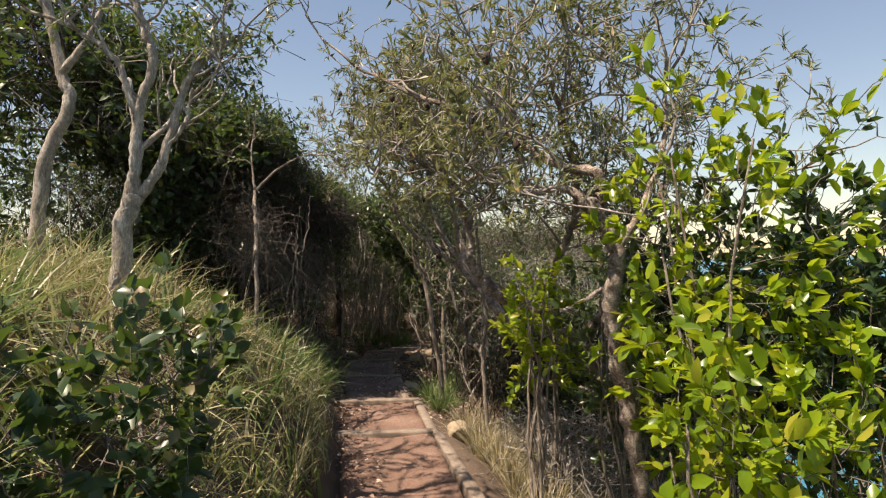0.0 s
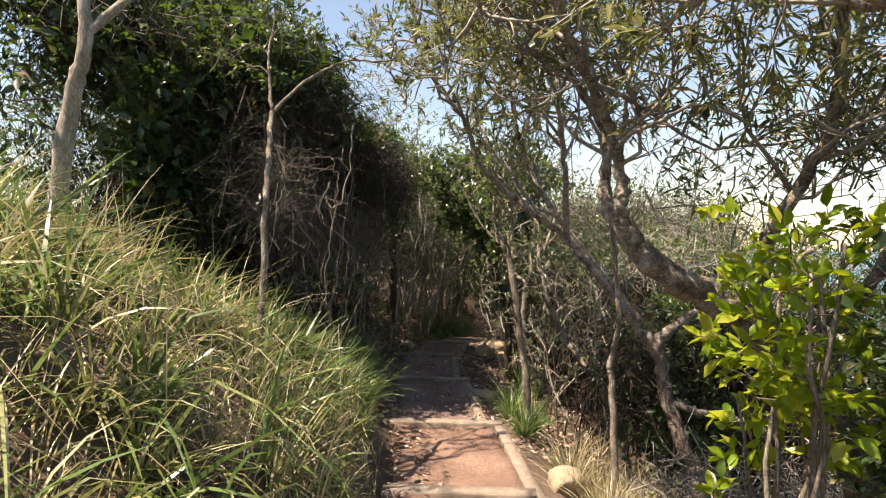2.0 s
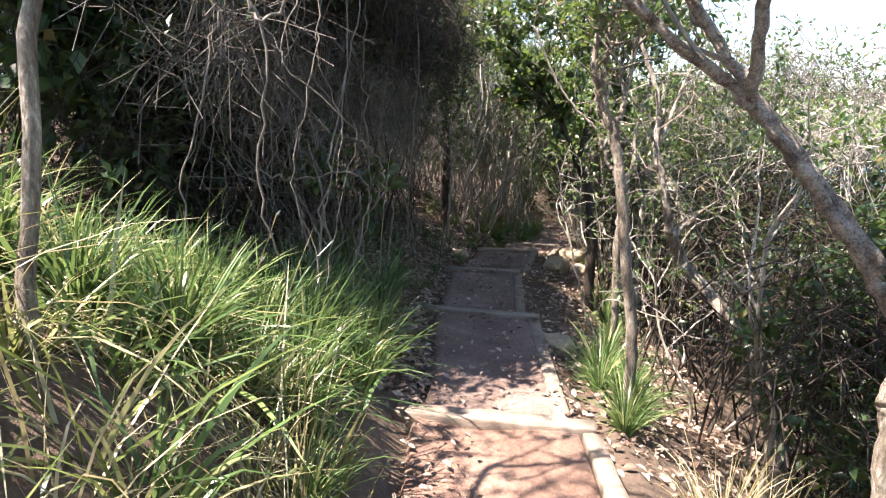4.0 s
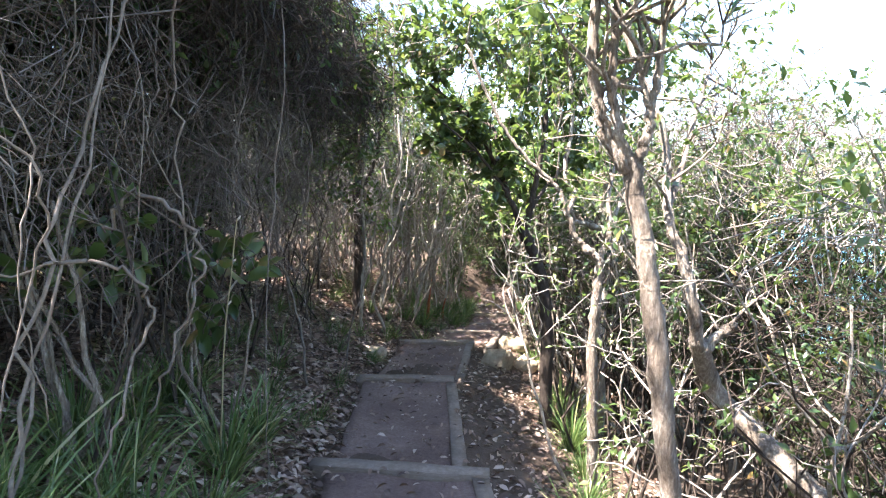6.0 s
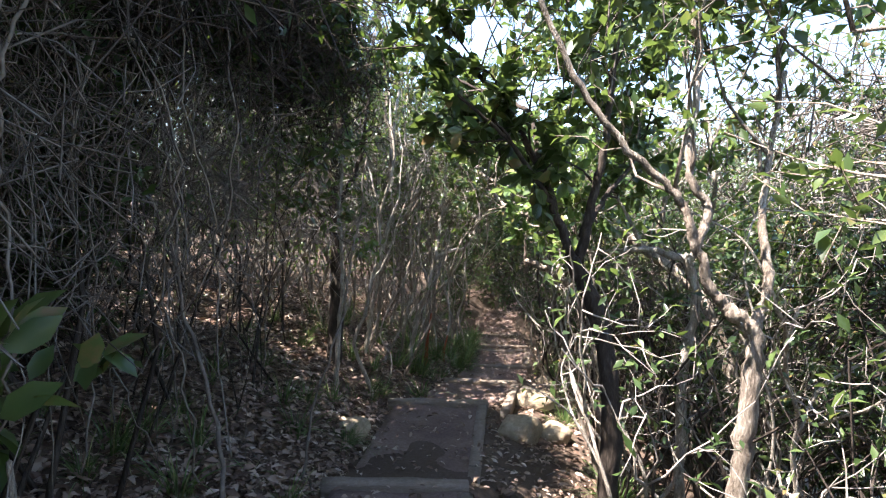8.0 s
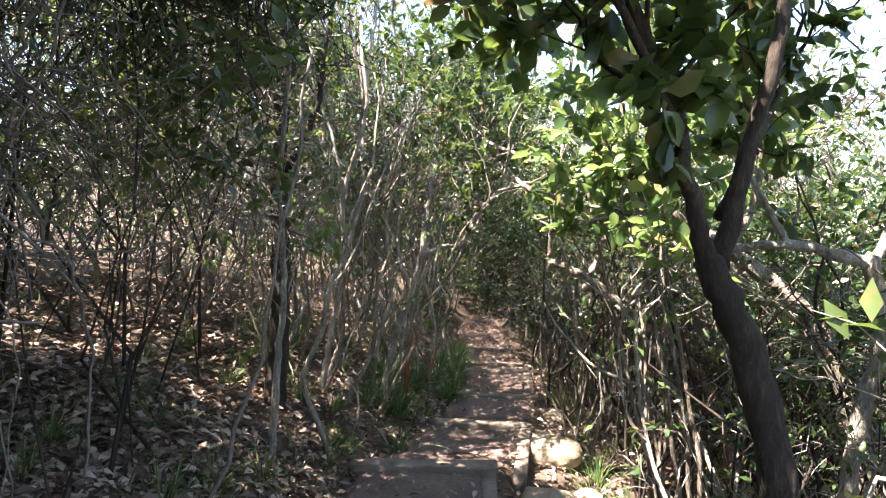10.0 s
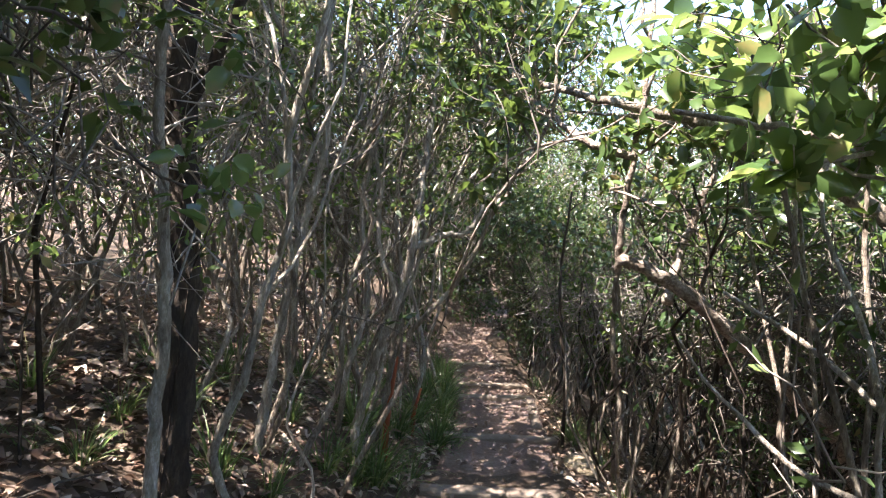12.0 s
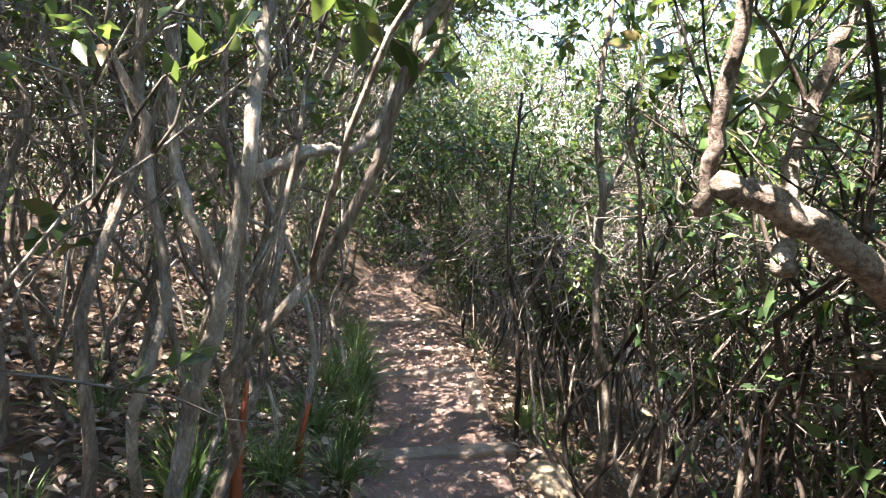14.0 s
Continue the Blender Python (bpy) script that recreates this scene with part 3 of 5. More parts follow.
banksia((2.2, 6.2, gz(2.2, 6.2) - .1),
        [([(2.25, 6.2, gz(2.2, 6.2) - .15), (1.75, 6.1, 0.43), (1.28, 6.0, 1.01), (1.01, 5.95, 1.19), (.72, 5.9, 1.36), (.58, 5.9, 1.51)], .10, .058, 0),
         ([(.6, 5.9, 1.47), (.55, 5.9, 1.63), (.57, 5.9, 1.73), (.5, 5.9, 2.03), (.3, 5.7, 2.33), (.1, 5.5, 2.73)], .05, .014, 1),
         ([(.66, 5.9, 1.41), (.5, 6.0, 1.68), (.52, 6.1, 2.03), (.3, 6.3, 2.53), (.2, 6.4, 3.03)], .036, .012, 1),
         ([(1.28, 6.0, 1.03), (1.25, 5.9, 1.48), (1.4, 5.7, 1.93), (1.3, 5.4, 2.43), (1.1, 5.1, 2.83)], .045, .014, 1),
         ([(1.5, 6.05, 0.73), (1.8, 6.0, 1.33), (2.1, 5.9, 1.93), (2.3, 5.8, 2.53)], .04, .014, 1)],
        [(12, .85, .013, .35, .2, 5), (6, .45, .008, .4, .15, 4), (3, .22, .0045, .4, .2, 3)], 23, "thick grey banksia trunk rising to a broken fork")
banksia((1.5, 4.4, gz(1.5, 4.4) - .1),
        [([(1.55, 4.4, gz(1.5, 4.4) - .15), (1.38, 4.35, 0.43), (1.29, 4.3, 0.92), (1.24, 4.3, 1.28), (1.27, 4.3, 1.61), (1.13, 4.3, 1.91)], .055, .042, 0),
         ([(1.13, 4.3, 1.88), (1.0, 4.32, 1.99), (.79, 4.35, 1.98), (.6, 4.4, 2.08)], .034, .010, 1),
         ([(1.2, 4.3, 1.78), (1.2, 4.35, 2.07), (1.0, 4.5, 2.16), (.82, 4.6, 2.29), (.51, 5.0, 2.62), (.18, 5.2, 2.77), (-.34, 5.5, 3.11)], .038, .012, 1),
         ([(1.27, 4.3, 1.61), (1.5, 4.4, 1.93), (1.7, 4.6, 2.33), (1.8, 4.8, 2.83)], .03, .012, 1),
         ([(.82, 4.6, 2.29), (.75, 4.8, 2.63), (.8, 5.1, 3.03)], .024, .009, 1)],
        [(8, .75, .012, .35, .25, 5), (6, .42, .007, .4, .2, 4), (3, .22, .0045, .4, .2, 3)], 24, "brown banksia limb bending low over the track edge", per=7)
leafy_tree("sapling", (.75, 6.85, gz(.75, 6.85) - .05),
           [([(.77, 6.85, gz(.75, 6.85) - .1), (.76, 6.85, 0.03), (.73, 6.85, 0.58), (.72, 6.85, 0.71), (.77, 6.85, 0.93), (.76, 6.85, 1.21), (.72, 6.82, 1.55), (.68, 6.8, 2.03)], .026, .013)],
           M_GREYBARK, "thin upright grey stem beside the banksia trunks", "sapling", [(5, .3, .006, .35, .2, 4), (3, .2, .004, .35, .1, 3)], M_CANOPY, 5, .05, .4, seed=25, keep=lambda p: p[2] > 1.8)

# bright broad-leaved shrub on the seaward edge


def broad_shrub(base, centre, radii, n, mat, seed, label, length=.1, aspect=.5, per=7, name="broadleaf_shrub", full=True, group="", inner=.35, cut=None, stems=7):
    g = np.random.default_rng(seed)
    t = thing(name, base, label, "shrub", group)
    C, b = np.array(centre, float), np.array(base, float)
    for k in range(stems):
        e = C + unit(g.normal(size=3)) * np.array(radii) * 0.6
        _, soup = limb([b + g.normal(size=3) * [.05, .05, 0], b * .6 + e * .4 + g.normal(size=3) * .08, e], .016, .006, 6, 5, .05, .01, g)
        part("stem", soup, M_GREYBARK, t, smooth=True)
    P, D = blob(g, n, centre, radii, inner)
    ok = clear(P, 0.5) & (P[:, 2] > ground_z(P[:, 0], P[:, 1]) + 0.08)
    if cut is not None:
        ok &= cut(P)
    P, D = P[ok], unit(D[ok] + np.array([0, 0, .5]) + g.normal(size=(ok.sum(), 3)) * .35)
    tagged(part("twig_work", merge(sticks(g, P - D * g.uniform(.12, .4, (len(P), 1)) * min(1, radii[0] * 1.6), P, .0032, .1)), M_TWIG, t), kind="stuff")
    hub = g.integers(0, 6, len(P))
    for h in range(6):
        m = hub == h
        if m.any():
            tagged(part("leaf_spray", sprays(g, (P[m], D[m]), per, .07, .85, length, aspect, full, .7), mat, t), kind="stuff")
    return t


broad_shrub((1.75, 3.9, gz(1.75, 3.9)), (1.75, 3.95, 1.68), (.72, .75, 1.0), 150, M_GLOSSY, 31, "bright yellow-green broad-leaved shrub on the seaward edge", .095, .5, 8)
broad_shrub((1.4, 3.1, gz(1.4, 3.1)), (1.35, 3.1, .85), (.34, .4, .42), 42, M_GLOSSY, 356, "fresh yellow-green shrub with long leafy shoots beside the track", .1, .5, 7, stems=5)
broad_shrub((1.6, 3.9, gz(1.6, 3.9)), (1.5, 3.85, 0.93), (.42, .5, .65), 60, M_GLOSSY, 32, "bright green broad-leaved shrub low beside the track", .095, .5, 8)
broad_shrub((.9, 4.9, gz(.9, 4.9)), (.88, 4.95, 1.28), (.3, .4, .45), 55, M_GLOSSY, 33, "slender yellow-green leafy shrub under the banksia", .07, .5, 6, stems=5)
broad_shrub((1.15, 5.3, gz(1.15, 5.3)), (1.05, 5.25, 1.03), (.35, .4, .6), 70, M_GLOSSY, 34, "young yellow-green shrub with sparse leaves on long stems", .08, .5, 6, stems=6)
broad_shrub((2.4, 4.1, gz(2.4, 4.1)), (2.35, 4.2, 1.08), (.7, .7, 1.15), 400, M_DARKLEAF, 351, "dense mid-green broad-leaved shrub on the seaward slope", .085, .48, 9)
broad_shrub((2.0, 3.2, gz(2.0, 3.2)), (1.95, 3.25, 0.58), (.55, .45, .7), 130, M_GLOSSY, 352, "yellow-green young shrub at the seaward edge", .09, .5, 8)
broad_shrub((1.55, 4.85, gz(1.55, 4.85)), (1.5, 4.85, 1.03), (.45, .4, .75), 80, M_CANOPY, 353, "dark green leafy shrub under the banksia limb", .075, .46, 8)
broad_shrub((1.95, 5.6, gz(1.95, 5.6)), (1.9, 5.6, 0.43), (.55, .5, .65), 150, M_CANOPY, 354, "dense green shrub below the banksia trunk", .075, .46, 8)
broad_shrub((2.5, 4.9, gz(2.5, 4.9)), (2.5, 4.8, 1.03), (.8, .9, .9), 260, M_DARKLEAF, 35, "green broad-leaved shrub on the slope above the sea", .085, .48, 8)
broad_shrub((1.1, 2.75, gz(1.1, 2.75)), (1.02, 2.7, 0.55), (.22, .3, .36), 34, M_GLOSSY, 355, "small bright green shrub with large leaves beside the track", .1, .55, 6, stems=4)
# glossy creeper on the near bank, with a dead leaf hanging in it
broad_shrub((-.95, 2.9, gz(-.95, 2.9)), (-.82, 2.95, 1.13), (.42, .6, .42), 140, M_DARKLEAF, 36, "dark glossy round-leaved shrub on the near bank", .075, .68, 6, stems=5)
broad_shrub((-1.3, 2.2, gz(-1.3, 2.2)), (-1.15, 2.1, 1.18), (.42, .6, .4), 110, M_DARKLEAF, 37, "dark glossy round-leaved shrub half in shade", .075, .65, 6, stems=5)
for bx, by, bz in ((-.47, 2.75, 1.15), (-.5, 2.7, 0.99), (-.46, 2.7, 0.86)):
    solo("dead_leaf", leaves(np.array([[0, 0, 0.0]]), np.array([[.1, -.2, -1.0]]), np.array([[.2, -1.0, .1]]), [.13], [.033], True), M_BROWNLEAF,
         "curled orange-brown dead leaf hanging in the shrub", "dead leaf", "dead leaves in the shrub", base=(bx, by, bz))

# trees on the right of the second bend
leafy_tree("slender_tree", (.36, 8.85, gz(.36, 8.85) - .05),
           [([(.38, 8.85, gz(.36, 8.85) - .1), (.34, 8.84, .2), (.27, 8.8, .68), (.22, 8.8, 1.01), (.18, 8.8, 1.26), (.14, 8.8, 1.44)], .036, .029),
            ([(.14, 8.8, 1.41), (.07, 8.8, 1.52), (.02, 8.8, 1.74), (.03, 8.8, 2.1), (-.1, 8.9, 2.6)], .026, .011),
            ([(.14, 8.8, 1.41), (.09, 8.78, 1.56), (.08, 8.78, 1.8), (.12, 8.78, 2.3)], .02, .01),
            ([(.15, 8.8, 1.42), (.19, 8.8, 1.5), (.2, 8.8, 1.6), (.25, 8.85, 1.9), (.35, 8.9, 2.5)], .02, .010),
            ([(.2, 8.8, 1.58), (.17, 8.8, 1.66), (.16, 8.78, 1.75)], .012, .008)],
           M_GREYBARK, "grey-brown slender tree forking at head height", "tree", [(6, .5, .008, .35, .3, 4), (5, .3, .004, .35, .2, 3)], M_CANOPY, 5, .06, .45, seed=41, keep=lambda p: p[2] > 1.9 and off_track(p), keep_leaf=clear_leaf)
leafy_tree("leaning_tree", (1.36, 8.96, gz(1.36, 8.96) - .05),
           [([(1.38, 8.96, gz(1.36, 8.96) - .1), (1.24, 9.19, -0.10), (1.04, 9.49, 0.18), (0.82, 9.74, 0.43), (0.67, 9.61, 0.70)], .06, .042),
            ([(0.67, 9.60, 0.68), (0.59, 9.56, 1.01), (0.53, 9.66, 1.27), (0.54, 9.80, 1.63), (0.36, 9.89, 2.14)], .032, .012),
            ([(0.69, 9.62, 0.65), (0.76, 9.61, 0.75), (0.82, 9.61, 0.79)], .024, .02),
            ([(0.53, 9.66, 1.27), (0.70, 9.92, 1.64), (0.87, 10.14, 2.06)], .018, .008)],
           M_GREYBARK, "grey leaning trunk with a cut stub, rising from the slope", "tree", [(7, .55, .007, .4, .2, 4), (6, .35, .004, .4, .1, 3)], M_CANOPY, 5, .05, .45, seed=42, keep=lambda p: p[2] > 1.0 and off_track(p), keep_leaf=clear_leaf)
leafy_tree("crooked_tree", (.5, 10.9, gz(.5, 10.9) - .05),
           [([(.5, 10.9, gz(.5, 10.9) - .1), (.46, 10.85, .3), (.46, 10.82, .7), (.47, 10.82, .94), (.38, 10.82, 1.04)], .038, .028),
            ([(.4, 10.82, 1.02), (.33, 10.82, 1.1), (.26, 10.82, 1.25), (.23, 10.82, 1.36), (.17, 10.82, 1.45), (.02, 10.82, 1.58), (-.17, 10.82, 1.83), (-.4, 10.8, 2.3)], .021, .010),
            ([(.26, 10.82, 1.25), (.31, 10.85, 1.38), (.25, 10.89, 1.53), (.31, 11.0, 1.93), (.25, 11.1, 2.45)], .019, .01),
            ([(.46, 10.82, .94), (.55, 10.9, 1.12), (.56, 11.0, 1.42), (.72, 11.2, 1.94)], .024, .01)],
           M_GREYBARK, "pale crooked tree with zigzag limbs", "tree", [(6, .5, .008, .35, .3, 4), (5, .3, .004, .35, .2, 3)], M_CANOPY, 6, .06, .48, seed=43, keep=lambda p: p[2] > 1.6 and off_track(p), keep_leaf=clear_leaf)
# the tree with large round leaves that overhangs the track; its bark colour holds the shade
leafy_tree("broadleaf_tree", (0.33, 12.20, gz(0.33, 12.20) - .05),
           [([(0.33, 12.21, gz(0.33, 12.20) - .1), (0.32, 12.15, 0.27), (0.24, 12.23, 0.78), (0.09, 12.24, 1.11)], .06, .045),
            ([(0.10, 12.24, 1.09), (0.01, 12.2, 1.28), (-0.13, 12.1, 1.6), (-0.36, 12.05, 1.98), (-0.72, 12.0, 2.3)], .032, .012),
            ([(0.12, 12.25, 1.09), (0.18, 12.24, 1.40), (0.24, 12.22, 1.81), (0.30, 12.30, 2.43), (0.26, 12.45, 2.93)], .034, .012),
            ([(0.0, 12.2, 1.3), (-0.12, 12.05, 1.5), (-0.33, 11.9, 1.75), (-0.59, 11.8, 1.95)], .018, .008),
            ([(-0.13, 12.1, 1.6), (-0.16, 12.5, 1.98), (-0.33, 12.93, 2.16), (-0.67, 13.13, 2.34)], .02, .009),
            ([(0.14, 12.30, 1.24), (0.33, 12.50, 1.50), (0.52, 12.73, 1.69), (0.67, 12.88, 1.99)], .02, .009)],
           M_DARKBARK, "tree with large round leaves overhanging the track, trunk coloured as in shade", "tree", [(6, .45, .008, .3, .15, 4), (4, .28, .004, .35, .1, 3)], M_CANOPY, 10, .095, .62, back=.14, spread=.8, full=True, seed=44,
           keep=lambda p: p[2] > 1.25 and off_track(p), keep_leaf=lambda P: clear(P, .55), droop=.15, flat=.9)
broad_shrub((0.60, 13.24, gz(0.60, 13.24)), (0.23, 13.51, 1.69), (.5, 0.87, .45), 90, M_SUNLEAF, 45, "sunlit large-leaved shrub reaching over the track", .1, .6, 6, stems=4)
broad_shrub((0.70, 14.00, gz(0.70, 14.00)), (0.66, 14.15, 1.71), (.55, 0.92, .5), 110, M_SUNLEAF, 46, "large-leaved branches above the slope, in a sunlit green", .1, .55, 6, stems=4)

# the rough-barked trunk that lies out over the slope and turns upright
leafy_tree("leaning_tree", (1.69, 14.98, gz(1.69, 14.98) - .05),
           [([(1.74, 14.97, gz(1.69, 14.98) - .1), (1.3, 14.75, .0), (.85, 14.62, .42), (.39, 14.56, .77), (.16, 14.56, .90), (.04, 14.56, .94)], .044, .027),
            ([(0.05, 14.62, 0.88), (0.03, 14.57, 1.07), (0.04, 14.50, 1.38), (0.08, 14.52, 1.82), (0.13, 14.63, 2.51)], .018, .010),
            ([(0.04, 14.50, 1.38), (-0.17, 14.61, 1.46), (-0.35, 14.81, 1.65), (-0.64, 14.95, 1.75)], .022, .009),
            ([(0.33, 14.72, 0.74), (0.44, 14.86, 1.00), (0.60, 14.91, 1.39), (0.86, 15.07, 1.87)], .028, .01),
            ([(0.64, 14.82, 0.46), (0.98, 14.67, 0.71), (1.32, 14.57, 0.90), (1.81, 14.44, 1.00)], .03, .01)],
           M_BANKBARK, "thick rough-barked trunk leaning out from the slope and bending upright", "tree", [(6, .5, .008, .35, .2, 4), (5, .3, .004, .35, .1, 3)], M_CANOPY, 6, .075, .5, seed=47, keep=lambda p: p[2] > 1.0 and off_track(p), keep_leaf=clear_leaf, full=True)
leafy_tree("leaning_tree", (2.09, 13.75, gz(2.09, 13.75) - .05),
           [([(2.09, 13.75, gz(2.09, 13.75) - .1), (1.59, 13.92, 0.49), (1.10, 14.18, 1.06), (0.62, 14.38, 1.39), (0.27, 14.47, 1.55)], .06, .03),
            ([(0.27, 14.47, 1.55), (-0.12, 14.59, 1.63), (-0.44, 15.05, 1.84), (-0.61, 15.43, 2.17)], .026, .008),
            ([(0.62, 14.38, 1.39), (0.55, 14.84, 1.59), (0.38, 15.40, 1.72), (0.12, 15.97, 1.85)], .022, .008),
            ([(1.10, 14.18, 1.06), (1.20, 14.11, 1.58), (1.09, 14.14, 2.19)], .03, .012)],
           M_GREYBARK, "grey limb arching over the track from the seaward slope", "tree", [(6, .5, .007, .35, .1, 4), (5, .3, .004, .35, .05, 3)], M_CANOPY, 6, .075, .5, seed=48, keep=lambda p: p[2] > 1.3 and off_track(p), keep_leaf=clear_leaf, full=True)

# ------------------------------------------------------------------ slender stems of the thicket
def slender_stock(seed, height, r, pale, leaf_n, leaf_len):
    """One slender stem with its head of leaves, at the origin."""
    g = np.random.default_rng(seed)
    t = thing("slender_tree", (0, 0, 0), "slender crooked grey stem with a thin head of leaves" if pale else "thin dark crooked stem in the thicket", "tree", "slender stems of the thicket")
    lean = g.normal(size=2) * 0.13
    n = 14
    k = np.linspace(0, 1, n)
    pts = np.stack([lean[0] * height * k + np.cumsum(g.normal(size=n) * .055), lean[1] * height * k + np.cumsum(g.normal(size=n) * .055), height * k - .08], -1)
    s = spline(pts, 2)
    part("trunk", tube(s, r * (1 - .62 * np.linspace(0, 1, len(s))), 6, .08, g), (M_GREYBARK if seed % 3 else M_PALEBARK) if pale else M_DARKBARK, t, smooth=True)
    lines = []
    for _ in range(int(g.integers(3, 6))):
        i = int(g.integers(8, len(s) - 3))
        w = wander(g, s[i], unit(np.array([g.normal() * .6, g.normal() * .6, 1.0])), height * g.uniform(.25, .5), 6, .22, .18)
        part("limb", tube(w, np.linspace(r * .5, r * .18, len(w)), 5, .05, g), (M_GREYBARK if seed % 3 else M_PALEBARK) if pale else M_DARKBARK, t, smooth=True)
        lines.append((w, r * .2))
    lines.append((s[len(s) // 2:], r * .3))
    soup, tips = branchwork(g, lines, [(3, .5, .0045, .35, .15, 3), (2, .28, .003, .35, .1, 3)], lambda p: p[2] > height * .34)
    tagged(part("twig_work", soup, M_TWIG, t), kind="stuff")
    crown_part(sprays(g, tips, leaf_n, .1, .8, leaf_len, .42), M_CANOPY if pale else M_DARKLEAF, t)
    return t


def plant_out(stock, spots, g, tilt=0.0, smin=.8, smax=1.2):
    """The first spot of each stock takes the original; the rest are copies."""
    for i, (x, y) in enumerate(spots):
        s = stock[i % len(stock)]
        m = pose(x, y, gz(x, y), g.normal() * tilt, g.normal() * tilt, g.uniform(0, 360)) @ Matrix.Scale(g.uniform(smin, smax), 4)
        if i < len(stock):
            s.matrix_basis = m
        else:
            c = copy_thing(s, Matrix.Identity(4))
            c.matrix_basis = m


def scatter(g, n, x0, x1, y0, y1, gap, ok):
    out = []
    for _ in range(n * 12):
        x, y = g.uniform(x0, x1), g.uniform(y0, y1)
        if ok(x, y) and all((x - a) ** 2 + (y - b) ** 2 > gap * gap for a, b in out):
            out.append((x, y))
            if len(out) >= n:
                break
    return out


g3 = np.random.default_rng(50)
pale_stock = [slender_stock(60 + i, g3.uniform(2.5, 3.4), g3.uniform(.008, .018), True, 7, .06) for i in range(12)]
dark_stock = [slender_stock(80 + i, g3.uniform(1.7, 2.5), g3.uniform(.010, .018), False, 4, .06) for i in range(8)]
left_ok = lambda x, y: path_x(y) - x > 0.62 and (y > 13.6 or path_x(y) - x > 1.5)
right_ok = lambda x, y: x - path_x(y) > 0.66
spots = [(-1.38, 14.15), (-1.5, 14.95), (-1.2, 14.9), (-1.02, 15.4), (-1.78, 15.0), (-1.08, 15.85), (-.9, 16.3), (-1.0, 16.8), (-.72, 17.2), (-.8, 18.0)]
spots += scatter(g3, 100, -3.6, -.6, 14.4, 20, .17, left_ok) + scatter(g3, 76, -9, -.6, 14, 28, .35, left_ok)
plant_out(pale_stock, spots, g3, 5)
spots = scatter(g3, 66, .5, 3.0, 14.7, 20.5, .13, right_ok) + scatter(g3, 18, -5, -2, 9.5, 13.2, .3, left_ok) + scatter(g3, 24, .7, 5, 10.4, 15, .25, lambda x, y: x - path_x(y) > 1.5) + scatter(g3, 38, -1.2, 6, 21.5, 27, .2, lambda x, y: abs(x - path_x(y)) > .6)
plant_out(dark_stock, spots, g3, 7)


def stem_mass(seed, n, x0, x1, y0, y1, ok, h, r, mat, label, name):
    """The crowded thin stems behind, beyond counting."""
    g = np.random.default_rng(seed)
    x, y = g.uniform(x0, x1, n), g.uniform(y0, y1, n)
    m = ok(x, y)
    x, y = x[m], y[m]
    n = len(x)
    A = np.stack([x, y, ground_z(x, y) - .05], -1)
    B = A + np.stack([g.normal(size=n) * .22, g.normal(size=n) * .22, h * g.uniform(.6, 1.2, n)], -1)
    C = B + np.stack([g.normal(size=n) * .3, g.normal(size=n) * .3, h * g.uniform(.3, .7, n)], -1)
    rr = r * g.uniform(.5, 1.6, n)
    solo(name, merge(sticks(g, A, B, rr, .13), sticks(g, B - (C - B) * .02, C, rr * .6, .16)), mat, label, "thicket", kind="stuff")


stem_mass(57, 800, .2, 6, 14.8, 27, lambda x, y: (x - path_x(y) > .75), 1.2, .011, M_GREYBARK, "crowded thin grey stems on the seaward slope", "stem_tangle_slope")
stem_mass(58, 380, -9, -.4, 14.5, 28, lambda x, y: (path_x(y) - x > 1.2), 1.9, .013, M_GREYBARK, "crowded thin grey stems under the canopy", "stem_tangle")
# these two masses have their shade put into the dark bark colour
stem_mass(59, 420, .3, 6, 9.2, 15, lambda x, y: (x - path_x(y) > 1.3), 1.1, .010, M_DARKBARK, "crowded stems in the seaward scrub, coloured dark as in shade", "stem_tangle_scrub")
stem_mass(56, 260, -6, -1.6, 8.4, 14.5, lambda x, y: (path_x(y) - x > 1.0), 1.5, .009, M_DARKBARK, "crowded stems under the thicket, coloured dark as in shade", "stem_tangle_mound")
for x, y, r, h in ((-.97, 15.5, .024, .62), (-.8, 16.2, .024, .35)):
    z = gz(x, y)
    solo("bark_strip", tube(np.array([[x, y, z - .02], [x + .01, y, z + h * .5], [x + .05, y, z + h]]), [r, r * .8, r * .3], 6, .2), M_REDBARK, "peeling red-orange bark strip round a thin stem", "bark", base=(x, y, z))

# trees that stand out at the last bend
def marked_tree(pts, r0, r1, arms, bark, label, seed, leafy=4):
    x, y = pts[0]
    full = [((x, y, gz(x, y) - .1))] + list(pts[1:])
    leafy_tree("slender_tree", (x, y, gz(x, y) - .05), [(full, r0, r1)] + arms, bark, label, "tree", [(4, .5, .007, .35, .2, 4), (4, .3, .004, .35, .1, 3)], M_CANOPY, leafy, .06, .45,
               seed=seed, keep=lambda p: p[2] > 1.1 and off_track(p), keep_leaf=clear_leaf)


